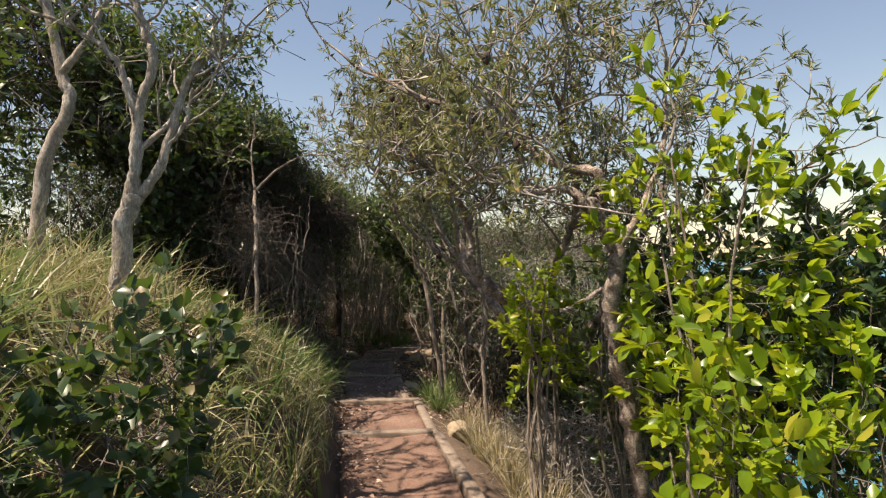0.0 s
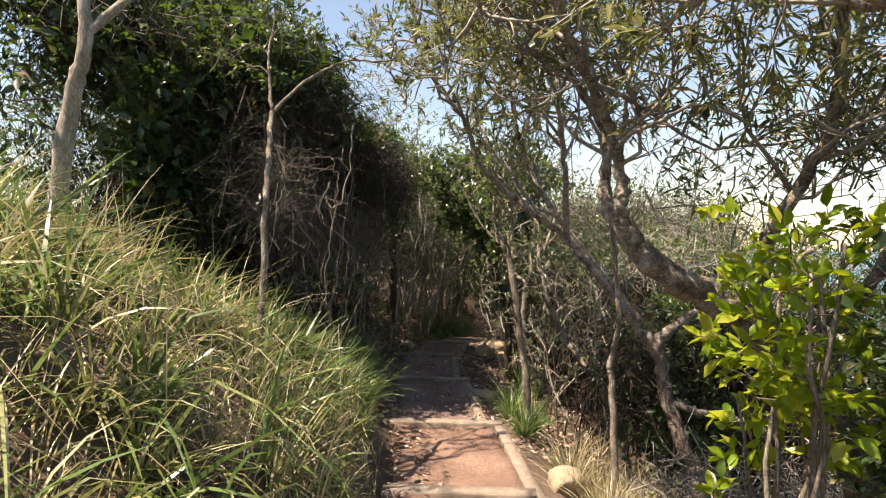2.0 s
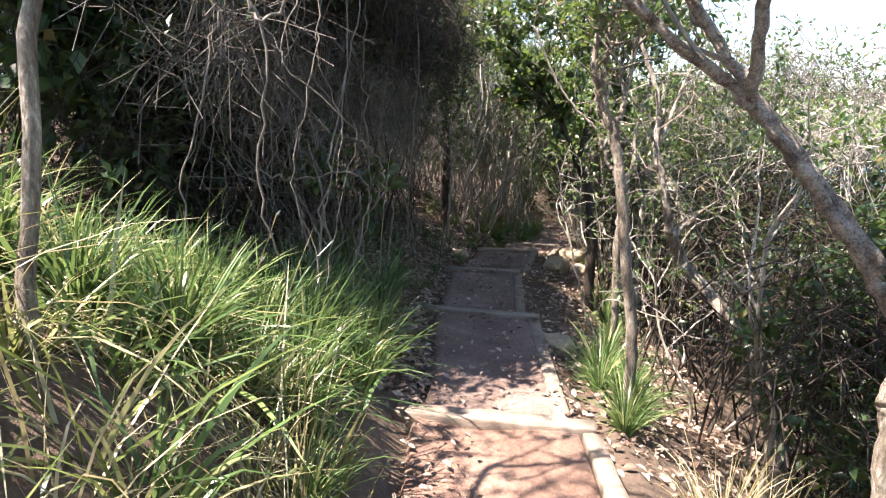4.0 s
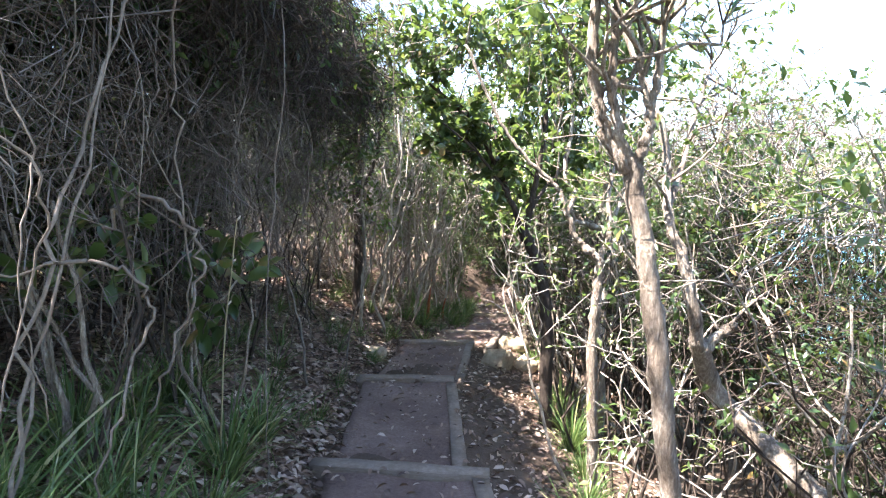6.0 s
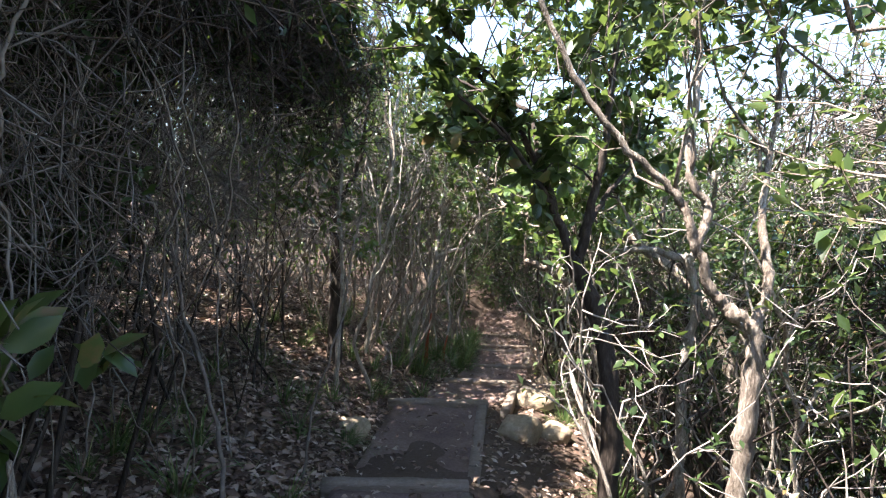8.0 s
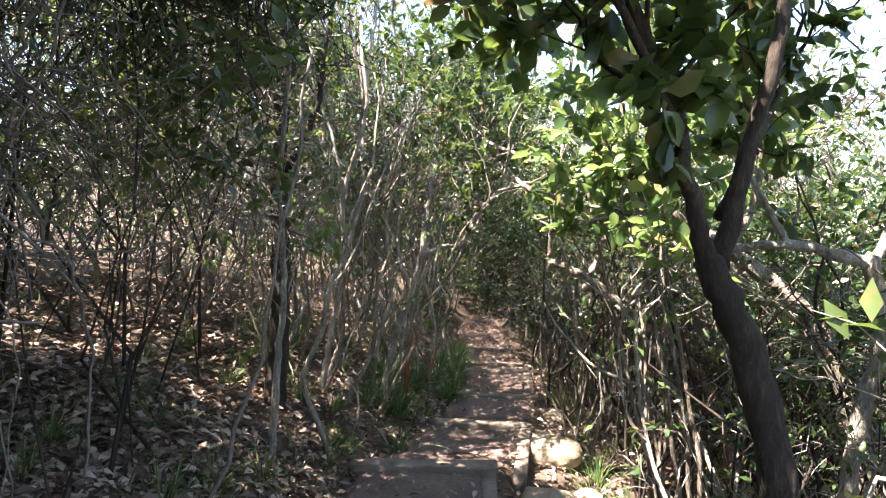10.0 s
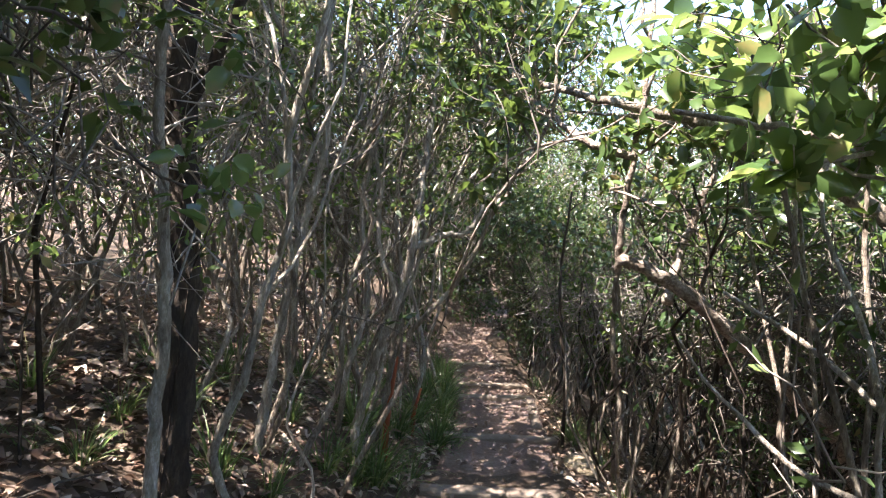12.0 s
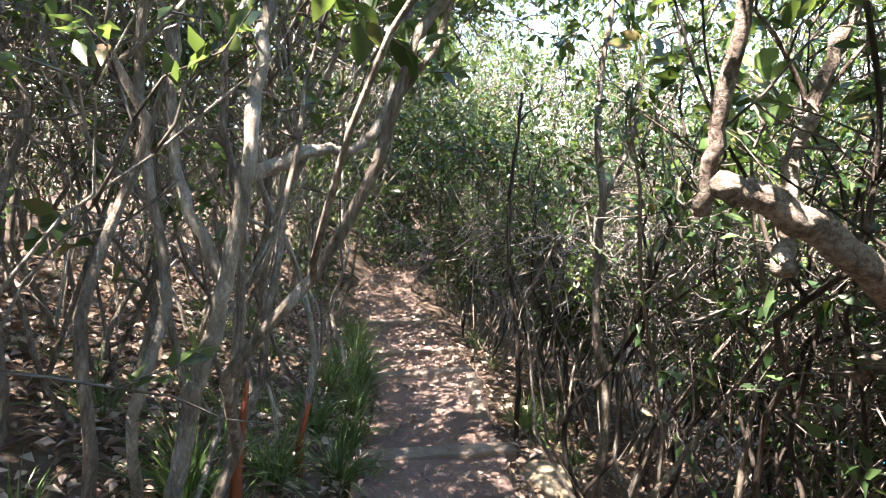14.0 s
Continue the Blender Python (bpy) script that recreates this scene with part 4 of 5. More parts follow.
marked_tree([(-1.16, 15.3), (-1.08, 15.3, .1), (-1.02, 15.25, .35), (-.93, 15.2, .62), (-.87, 15.2, .95), (-.83, 15.35, 1.35), (-.79, 15.5, 1.9), (-.7, 15.6, 2.7)], .03, .014,
            [([(-.88, 15.2, .9), (-.72, 15.3, .98), (-.58, 15.42, 1.0), (-.48, 15.5, 1.15), (-.4, 15.6, 1.5), (-.3, 15.7, 2.0)], .022, .009),
             ([(-.93, 15.2, .62), (-1.05, 15.25, .9), (-1.08, 15.3, 1.3), (-1.2, 15.4, 1.8), (-1.25, 15.45, 2.4)], .018, .008)], M_PALEBARK, "pale sunlit crooked tree with a knobbed side limb", 140)
marked_tree([(-1.56, 14.78), (-1.51, 14.78, .17), (-1.47, 14.8, .5), (-1.39, 14.8, .95), (-1.31, 14.85, 1.4), (-1.33, 14.9, 2.0), (-1.25, 14.9, 2.8)], .027, .014,
            [([(-1.39, 14.8, .93), (-1.47, 14.82, 1.25), (-1.6, 14.85, 1.7), (-1.62, 14.9, 2.3)], .018, .008)], M_PALEBARK, "grey crooked stem with a white lichen patch", 141)
marked_tree([(-1.02, 15.52), (-.99, 15.5, -.1), (-.95, 15.45, .3), (-.93, 15.5, .7), (-.98, 15.55, 1.2), (-.9, 15.6, 2.1)], .02, .010, [], M_GREYBARK, "thin grey stem shedding red bark at its foot", 142, 3)
marked_tree([(-1.76, 14.3), (-1.75, 14.3, .3), (-1.74, 14.32, .9), (-1.78, 14.3, 1.6), (-1.72, 14.3, 2.4), (-1.8, 14.35, 3.1)], .075, .045,
            [([(-1.77, 14.3, 1.4), (-1.55, 14.25, 1.8), (-1.45, 14.2, 2.4)], .03, .012), ([(-1.74, 14.3, 2.0), (-2.0, 14.4, 2.4), (-2.2, 14.5, 3.0)], .03, .012)], M_DARKBARK, "thick dark brown trunk among the slender stems", 143, 5)
marked_tree([(-1.62, 13.75), (-1.6, 13.75, .3), (-1.56, 13.7, .8), (-1.6, 13.7, 1.4), (-1.55, 13.7, 2.2)], .024, .012, [], M_PALEBARK, "slender pale stem flaked with brown bark", 144, 4)
marked_tree([(.7, 16.3), (.73, 16.3, -.3), (.63, 16.28, .25), (.62, 16.27, .82), (.58, 16.3, 1.2), (.63, 16.3, 1.9)], .028, .014,
            [([(.62, 16.27, .8), (.74, 16.25, 1.1), (.8, 16.3, 1.6)], .016, .008)], M_GREYBARK, "grey stem rising beside the seaward edge of the track", 145, 5)
marked_tree([(.6, 17.3), (.58, 17.3, -.3), (.5, 17.3, .2), (.47, 17.3, .7), (.52, 17.3, 1.4)], .02, .010, [], M_DARKBARK, "thin dark stem beside the seaward edge of the track", 146, 5)
leafy_tree("broadleaf_tree", (.95, 12.75, gz(.95, 12.75) - .05),
           [([(.95, 12.75, gz(.95, 12.75) - .1), (.93, 12.75, .3), (.98, 12.72, .8), (.9, 12.7, 1.12)], .035, .03),
            ([(.9, 12.7, 1.1), (.65, 12.82, 1.16), (.42, 12.95, 1.12), (.22, 13.05, 1.16), (.02, 13.2, 1.27), (-.25, 13.45, 1.36)], .026, .007),
            ([(.65, 12.82, 1.16), (.55, 12.9, 1.4), (.4, 13.0, 1.7), (.35, 13.1, 2.1)], .016, .007),
            ([(.92, 12.72, 1.05), (1.1, 12.8, 1.5), (1.05, 12.9, 2.1), (.9, 13.0, 2.6)], .022, .009),
            ([(.22, 13.05, 1.16), (.05, 13.1, 1.45), (-.05, 13.2, 1.7)], .012, .006)],
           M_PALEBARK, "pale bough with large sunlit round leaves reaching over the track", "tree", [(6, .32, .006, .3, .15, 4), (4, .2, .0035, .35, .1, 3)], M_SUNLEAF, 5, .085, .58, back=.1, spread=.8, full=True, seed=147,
           keep=lambda p: p[0] > -.35 and p[2] > 1.0, droop=.1, flat=.9)


# ------------------------------------------------------------------ masses of foliage
def thicket(name, blobs, leaf_n, leaf_len, mat, label, seed, twig_n=0, twig_r=.003, aspect=.45, category="thicket", cut=None, twig_len=.5, twig_mat=None, per=6, shell=False):
    """A tangle that nobody could count: leaves in clumps over uneven masses, and the twigs that carry them."""
    g = np.random.default_rng(seed)
    L, T = [], []
    vol = np.array([r[0] * r[1] + r[1] * r[2] + r[0] * r[2] for _, r in blobs])
    for (c, r), share in zip(blobs, vol / vol.sum()):
        P, D = blob(g, max(4, int(leaf_n * share / per)), c, r, .5)
        ok = clear(P, .55) & (P[:, 2] > ground_z(P[:, 0], P[:, 1]) + .05)
        if cut is not None:
            ok &= cut(P)
        if shell:  # leaves on the weather side and the top; bare twigs inside
            ok &= (D[:, 0] < -.3) | (D[:, 2] > .55) | (g.random(len(P)) < .05)
        P, D = P[ok], unit(D[ok] + g.normal(size=(ok.sum(), 3)) * .6)
        L.append(sprays(g, (P, D), per, leaf_len * 2.5, .9, leaf_len, aspect, False, .8))
        if twig_n:
            n = int(twig_n * share)
            P, D = blob(g, n, c, r, .15)
            ok = clear(P, .6) & (P[:, 2] > ground_z(P[:, 0], P[:, 1]) + .02)
            if cut is not None:
                ok &= cut(P)
            P, D = P[ok], D[ok]
            d = unit(unit(g.normal(size=P.shape)) + D * .4 + np.array([0, 0, .55]))
            A = P - d * g.uniform(.3, 1.0, (len(P), 1)) * twig_len
            okA = clear(A, .5)
            T.append(sticks(g, A[okA], P[okA], twig_r * g.uniform(.5, 1.7, okA.sum()), .09))
    ob = solo(name, merge(*L), mat, label, category, kind="stuff")
    if T:
        tw = new(name + "_twigs", mesh_of("twigs", merge(*T), twig_mat or M_TWIG))
        tagged(tw, "dense bare grey twigs inside the thicket", "twigs", kind="stuff")
    return ob


# the dark wind-shorn mound left of the track
thicket("thicket_mound", [((-2.45, 9.2, 2.95), (1.2, 1.6, 1.0)), ((-2.05, 11.4, 2.6), (.95, 1.4, .8)), ((-3.6, 8.9, 3.7), (1.3, 1.0, 1.0)), ((-1.85, 9.0, 2.75), (.6, .7, .6)), ((-1.5, 10.3, 2.45), (.6, 1.0, .5)), ((-1.7, 12.8, 2.5), (.75, .8, .65)), ((-1.45, 9.4, 2.45), (.4, .8, .35))],
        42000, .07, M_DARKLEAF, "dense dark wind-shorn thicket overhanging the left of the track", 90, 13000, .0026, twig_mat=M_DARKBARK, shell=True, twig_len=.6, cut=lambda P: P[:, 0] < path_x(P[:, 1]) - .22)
thicket("thicket_back", [((-4.9, 9.8, 2.4), (1.8, 3, 2.2)), ((-6.5, 14, 2.8), (2.2, 3, 2.2)), ((-7, 19.5, 2.8), (2.5, 3.5, 2.4)), ((-5.2, 7.2, 3.2), (1.8, 1.3, 1.9)), ((-5.5, 25.5, 2.2), (3.5, 2.5, 2.6)), ((-1.5, 27, 1.6), (2.5, 2, 2.2)), ((2, 28, 1.2), (2.5, 2, 2.2)), ((-4.2, 6.0, 3.6), (1.0, .8, 1.2)), ((-9, 16, 3), (1.5, 8, 3))],
        26000, .14, M_DARKLEAF, "dense dark coastal scrub behind the track", 91, 3000, .006, twig_len=.9)
# added filler of large leaves that keeps sun from leaking through the mound
thicket("thicket_sun_block", [((-2.5, 9.2, 3.1), (1.0, 1.4, .6)), ((-2.2, 11.4, 2.75), (.9, 1.3, .5)), ((-3.6, 8.9, 3.7), (1.1, .9, .8)), ((-3.6, 11.6, 3.0), (1.1, 1.6, .7)), ((-2.0, 12.9, 2.7), (.7, .8, .5))],
        17000, .14, M_DARKLEAF, "large leaves added inside the mounded thicket to block the sun", 87, 0, aspect=.6, cut=lambda P: P[:, 0] < path_x(P[:, 1]) - .3)
# added high leaves that shade stems and track; the last blobs hide the sea
thicket("thicket_shade_roof", [((-3.9, 15.0, 3.7), (.9, 1.0, .3)), ((-4.4, 13.4, 3.5), (1.1, 1.2, .4)), ((-2.6, 19.6, 3.5), (1.6, 1.4, .35)), ((-5.0, 12.6, 3.6), (1.2, 1.4, .4)), ((-5.4, 15.6, 4.0), (1.3, 1.8, .4)), ((-.6, 16.6, 2.7), (.6, 1.4, .25)), ((-.4, 19.0, 2.6), (.7, 1.5, .25)), ((.2, 21.5, 2.2), (1.2, 1.2, .3)), ((.3, 23.3, 2.1), (1.5, 1.0, .3)), ((.6, 26.6, 1.0), (2.4, .7, 1.7)), ((-2.2, 26.0, 1.2), (1.5, .7, 1.8))],
        19000, .12, M_DARKLEAF, "leaves added to shade the slender stems and close the far track", 86, 0, aspect=.55)
thicket("back_undergrowth", [((-4.6, 14.6, 1.6), (1.0, 1.4, 1.0)), ((-4.4, 17.4, 1.6), (1.0, 1.6, 1.1)), ((-3.6, 20.0, 1.2), (1.0, 1.4, 1.0)), ((-2.4, 22.0, .9), (.9, 1.0, 1.2)), ((-4.9, 12.2, 1.8), (.9, 1.2, 1.0))],
        9000, .1, M_DARKLEAF, "dark leafy undergrowth behind the slender stems", 84, 3000, .004, twig_mat=M_DARKBARK)
thicket("hanging_sprays", [((-1.75, 13.3, 1.45), (.35, .35, .25)), ((-2.1, 13.6, 1.9), (.5, .4, .3)), ((-1.5, 12.7, 1.75), (.3, .35, .2)), ((-2.0, 15.6, 1.5), (.4, .5, .3)), ((-1.3, 16.3, 1.7), (.35, .5, .25)), ((.95, 14.9, 1.2), (.4, .4, .25)), ((1.1, 16.0, .95), (.4, .5, .3))],
        900, .085, M_CANOPY, "sprays of large blue-green leaves hanging among the stems", 82, 300, .003, aspect=.5)
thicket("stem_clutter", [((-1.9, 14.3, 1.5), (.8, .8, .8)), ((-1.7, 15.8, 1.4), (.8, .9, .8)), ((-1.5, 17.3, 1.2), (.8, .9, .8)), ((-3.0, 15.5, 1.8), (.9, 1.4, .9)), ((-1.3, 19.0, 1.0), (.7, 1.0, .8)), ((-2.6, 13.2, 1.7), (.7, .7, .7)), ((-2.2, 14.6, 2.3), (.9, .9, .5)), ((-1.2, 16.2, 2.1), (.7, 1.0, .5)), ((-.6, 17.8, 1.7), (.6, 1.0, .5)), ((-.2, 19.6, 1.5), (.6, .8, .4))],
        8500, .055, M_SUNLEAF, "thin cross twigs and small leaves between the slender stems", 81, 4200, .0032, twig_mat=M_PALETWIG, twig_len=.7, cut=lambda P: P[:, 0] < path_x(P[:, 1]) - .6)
thicket("stem_clutter_slope", [((1.2, 15.2, .5), (.5, .8, .6)), ((1.4, 16.8, .4), (.5, .9, .6)), ((1.3, 18.5, .2), (.5, .9, .6)), ((1.0, 14.4, .9), (.4, .5, .4))],
        2200, .055, M_CANOPY, "thin cross twigs and small leaves among the seaward stems", 79, 1800, .0034, twig_mat=M_TWIG, twig_len=.6, cut=lambda P: P[:, 0] - path_x(P[:, 1]) > .6)
thicket("edge_scrub", [((2.0, 8.7, .55), (.6, .5, .6)), ((2.7, 8.6, .5), (.6, .6, .65)), ((3.2, 8.0, .4), (.8, .8, .75)), ((2.9, 6.6, .4), (.6, .5, .6))],
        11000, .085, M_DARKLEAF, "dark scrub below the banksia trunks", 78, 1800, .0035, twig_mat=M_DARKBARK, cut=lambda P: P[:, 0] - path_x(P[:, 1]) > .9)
thicket("tall_thicket", [((-3.3, 9.6, 4.5), (1.2, 1.0, .8)), ((-5.0, 8.8, 4.5), (1.4, 1.0, 1.0)), ((-4.0, 7.6, 4.2), (1.0, .7, .9)), ((-2.5, 10.6, 3.7), (.8, .9, .55)), ((-6.6, 7.5, 4.2), (1.3, 1.2, 1.3))],
        11000, .11, M_DARKLEAF, "tall dark leafy heads behind the mounded thicket", 77, 2200, .006, twig_mat=M_DARKBARK, twig_len=.8)
thicket("end_scrub", [((1.2, 25.6, 1.2), (1.5, .5, 1.3)), ((.1, 26.0, 1.2), (1.3, .5, 1.4)), ((2.4, 25.4, 1.0), (1.2, .6, 1.4))],
        6000, .16, M_DARKLEAF, "dark scrub closing the far end of the track", 76, 400, .005, twig_mat=M_DARKBARK)
# sparse leaves added overhead, only to break up the sun on the bank grass
thicket("bank_shade_leaves", [((-2.4, 7.05, 3.2), (.7, .5, .25)), ((-3.1, 7.6, 3.2), (.7, .5, .4))],
        330, .10, M_DARKLEAF, "sparse leaves added above the grassy bank to dapple its light", 75, 120, .004, aspect=.6)
thicket("dry_brush", [((1.05, 6.3, .0), (.35, .6, .25)), ((1.35, 7.1, -.1), (.4, .5, .3)), ((1.7, 6.3, -.1), (.5, .6, .35)), ((1.15, 5.2, .15), (.3, .6, .25)), ((2.1, 7.2, -.2), (.5, .5, .4))],
        260, .05, M_BANKSIA, "bleached dry brushwood below the banksia trunks", 70, 900, .004, twig_mat=M_PALETWIG, twig_len=.45, cut=lambda P: P[:, 0] - path_x(P[:, 1]) > .75)
thicket("banksia_sprays", [((1.2, 6.25, 1.85), (.5, .4, .35)), ((1.75, 6.0, 2.0), (.5, .4, .4)), ((.75, 6.5, 2.25), (.4, .4, .3)), ((2.1, 6.3, 1.35), (.4, .4, .35))],
        1300, .085, M_BANKSIA, "whorls of narrow leathery leaves against the sky", 69, 260, .004, aspect=.19, twig_mat=M_PALETWIG)
# added leaf wall that stops light and sky showing through the mound
thicket("mound_light_block", [((-3.0, 9.6, 1.7), (.5, 1.4, 1.1)), ((-3.1, 11.8, 1.6), (.5, 1.4, 1.1)), ((-2.9, 8.2, 2.2), (.5, .6, .8)), ((-2.3, 11.6, 2.3), (.5, 1.0, .4)), ((-2.4, 9.6, 2.5), (.6, 1.2, .4))],
        15000, .13, M_DARKLEAF, "leaf backing added inside the mounded thicket to block light from behind", 67, 2500, .003, twig_mat=M_DARKBARK, aspect=.6, cut=lambda P: P[:, 0] < path_x(P[:, 1]) - 1.35)
thicket("bend_leaves", [((-1.75, 13.1, 2.05), (.55, .5, .45)), ((-2.3, 13.5, 1.6), (.5, .5, .45)), ((-2.6, 12.8, 2.3), (.6, .5, .4))],
        1900, .07, M_CANOPY, "blue-green leafy boughs hanging at the bend", 66, 400, .0035, twig_mat=M_TWIG)
thicket("edge_backing", [((1.95, 5.2, 1.35), (.6, .5, .55)), ((2.8, 5.0, 1.2), (.7, .6, .6)), ((2.7, 3.9, 1.2), (.5, .6, .8))],
        3600, .085, M_DARKLEAF, "dark scrub standing behind the bright shrubs", 65, 500, .004, twig_mat=M_DARKBARK, aspect=.5)
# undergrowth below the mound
# shade under the mound is put into the dark twig colour
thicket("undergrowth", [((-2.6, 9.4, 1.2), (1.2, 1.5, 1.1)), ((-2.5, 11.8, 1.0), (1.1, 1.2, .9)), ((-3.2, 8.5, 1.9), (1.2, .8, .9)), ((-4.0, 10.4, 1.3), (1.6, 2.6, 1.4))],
        7000, .07, M_DARKLEAF, "tangled undergrowth of twigs and leaves, coloured dark as in shade", 92, 6500, .0026, twig_len=.7, twig_mat=M_DARKBARK, cut=lambda P: P[:, 0] < path_x(P[:, 1]) - 1.75)
thicket("creeper_tangle", [((-1.9, 9.0, 1.7), (.5, .9, .9)), ((-1.9, 10.4, 1.6), (.5, .9, .8)), ((-1.9, 8.1, 2.0), (.5, .5, .7)), ((-1.8, 11.6, 1.6), (.4, .8, .7))],
        350, .05, M_DARKLEAF, "fine bare creeper twigs hanging under the thicket", 98, 3000, .0021, twig_len=.6, twig_mat=M_TWIG, cut=lambda P: P[:, 0] < path_x(P[:, 1]) - .62)
# head of the thicket over the far track
thicket("canopy", [((-4.4, 13.8, 3.3), (1.2, 1.2, .6)), ((-4.8, 16.8, 3.5), (1.4, 1.6, .6)), ((-2.4, 20.5, 3.0), (1.2, 1.4, .6)), ((-3.0, 15.0, 3.1), (1.6, 1.6, .6)), ((-3.2, 18.6, 3.1), (1.8, 1.8, .7)), ((.3, 19.0, 2.3), (1.4, 1.5, .6)), ((.2, 17.2, 2.3), (.9, 1.0, .4)), ((-.4, 22.4, 1.9), (1.2, 1.0, .5)), ((-.6, 21.6, 2.6), (1.8, 1.5, .8)), ((2.2, 20.8, 1.9), (1.4, 1.6, .7)), ((1.5, 16.4, 2.1), (.9, 1.1, .5)), ((3.1, 17.6, 1.8), (1.2, 1.8, .7)), ((-2.6, 13.4, 3.0), (.9, .9, .5)), ((1.2, 25, 2.2), (2.6, 1.6, 1.2))],
        38000, .074, M_CANOPY, "sunlit leafy canopy over the slender stems", 93, 6000, .0045)
thicket("tunnel_side", [((-.5, 24.5, .8), (.9, .8, 1.3)), ((1.4, 23.2, .4), (.6, .9, 1.2)), ((.95, 19.2, .75), (.35, .9, .35)), ((1.5, 17.8, .75), (.5, .9, .4)), ((2.5, 16.5, .7), (.7, 1.0, .5)), ((2.3, 19.8, .7), (.8, 1.2, .5)), ((1.1, 21.4, .6), (.4, .9, .5))],
        11000, .045, M_DARKLEAF, "dark green leafy sides of the tunnel at the far end of the track", 94, 2200, .003)
thicket("far_scrub", [((-.75, 22.9, .4), (.45, .8, 1.1)), ((.5, 24.3, .3), (1.2, .6, 1.5)), ((1.3, 22.6, .1), (.5, .8, .9)), ((.2, 25.8, .8), (1.6, .9, 2.2)), ((2.2, 24.2, .4), (1.0, 1.2, 1.9)), ((-2.2, 25.0, 1.0), (1.4, 1.0, 2.0)), ((4.8, 21.8, .3), (1.2, 2.0, 1.9)), ((3.7, 18.2, .4), (.9, 1.5, 1.7)), ((3.0, 15.6, .6), (.8, .9, 1.5)), ((5.2, 25, .6), (1.6, 2, 2.2)), ((2.5, 13.3, .8), (.7, .8, 1.3)), ((.4, 23.4, 2.0), (1.3, 1.2, .7))],
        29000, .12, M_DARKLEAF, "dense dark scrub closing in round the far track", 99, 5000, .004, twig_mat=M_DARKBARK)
thicket("slope_shrubs", [((3.0, 15.4, -.7), (.9, 1.3, .8)), ((3.4, 18.0, -1.0), (1.0, 1.6, .9)), ((2.9, 13.2, -.5), (.9, 1.0, .8)), ((4.4, 11.2, -.9), (1.2, 1.4, .9)), ((3.8, 21.0, -.9), (1.2, 1.8, 1.0)), ((2.2, 16.6, -.6), (.5, .8, .6)), ((2.4, 9.4, -.7), (.8, .8, .6))],
        14000, .11, M_DARKLEAF, "dark shrubs crowding the slope below the track", 88, 2500, .004, twig_mat=M_DARKBARK)
thicket("overhead_leaves", [((.5, 11.3, 2.45), (.7, .7, .4)), ((-.5, 11.7, 2.6), (.8, .6, .3)), ((.2, 12.7, 2.4), (.6, .5, .35)), ((-1.5, 13.4, 2.5), (.5, .6, .3)), ((-.3, 15.9, 2.3), (.6, .8, .3)), ((-.1, 17.6, 2.1), (.6, .9, .3))],
        7200, .085, M_CANOPY, "large round green leaves hanging over the track", 89, 900, .004, aspect=.55)
keep_track = lambda P: (np.abs(P[:, 0] - path_x(P[:, 1])) > .5) | (P[:, 2] > path_z(P[:, 1]) + 1.35) | (P[:, 1] > 23.4)
thicket("tunnel_roof", [((.1, 20.9, .85), (1.1, 1.2, .4)), ((.25, 22.6, .6), (1.3, 1.0, .5)), ((-.85, 21.2, -.1), (.4, 1.5, .8)), ((1.05, 21.5, -.2), (.4, 1.5, .8)), ((.5, 24.0, -.1), (1.4, .4, 1.0)), ((.6, 19.0, 1.1), (.7, .9, .35)), ((-.5, 19.4, 1.35), (.6, .9, .35))],
        15000, .075, M_DARKLEAF, "dark leafy hollow that the far track runs into", 74, 2600, .004, twig_mat=M_DARKBARK, cut=keep_track)
thicket("far_canopy", [((1.2, 21.8, 2.1), (1.4, .8, .8)), ((2.8, 20.2, 1.9), (1.0, 1.0, .8)), ((3.4, 17.6, 1.7), (.8, 1.2, .8)), ((-.2, 24.6, 2.0), (1.6, .8, .9)), ((2.4, 24.0, 1.9), (1.4, .9, 1.0))],
        9000, .10, M_CANOPY, "dense leafy heads above the far end of the track", 68, 1500, .004, twig_mat=M_PALETWIG)
thicket("seaward_hedge", [((2.5, 14.4, .6), (.5, .9, 1.2)), ((2.7, 16.2, .5), (.5, 1.1, 1.3)), ((2.9, 18.2, .4), (.5, 1.2, 1.3)), ((3.0, 20.4, .4), (.6, 1.3, 1.3)), ((2.6, 22.6, .3), (.8, 1.3, 1.3)), ((2.2, 12.9, .5), (.4, .8, .9)), ((3.4, 9.2, .1), (.8, 1.2, .9)), ((3.2, 11.2, .4), (.6, 1.0, 1.0))],
        22000, .12, M_DARKLEAF, "dense dark hedge of wind-clipped scrub above the sea", 73, 2500, .004, twig_mat=M_DARKBARK, aspect=.55)
thicket("green_hedge", [((.95, 17.6, .35), (.35, .8, .4)), ((1.0, 18.9, .3), (.35, .8, .4)), ((1.25, 16.4, .55), (.35, .7, .4)), ((.9, 20.0, .2), (.35, .7, .45))],
        3000, .062, M_SUNLEAF, "small-leaved green shrubs along the seaward side of the track", 72, 1100, .0035, twig_mat=M_PALETWIG, cut=lambda P: P[:, 0] - path_x(P[:, 1]) > .7)


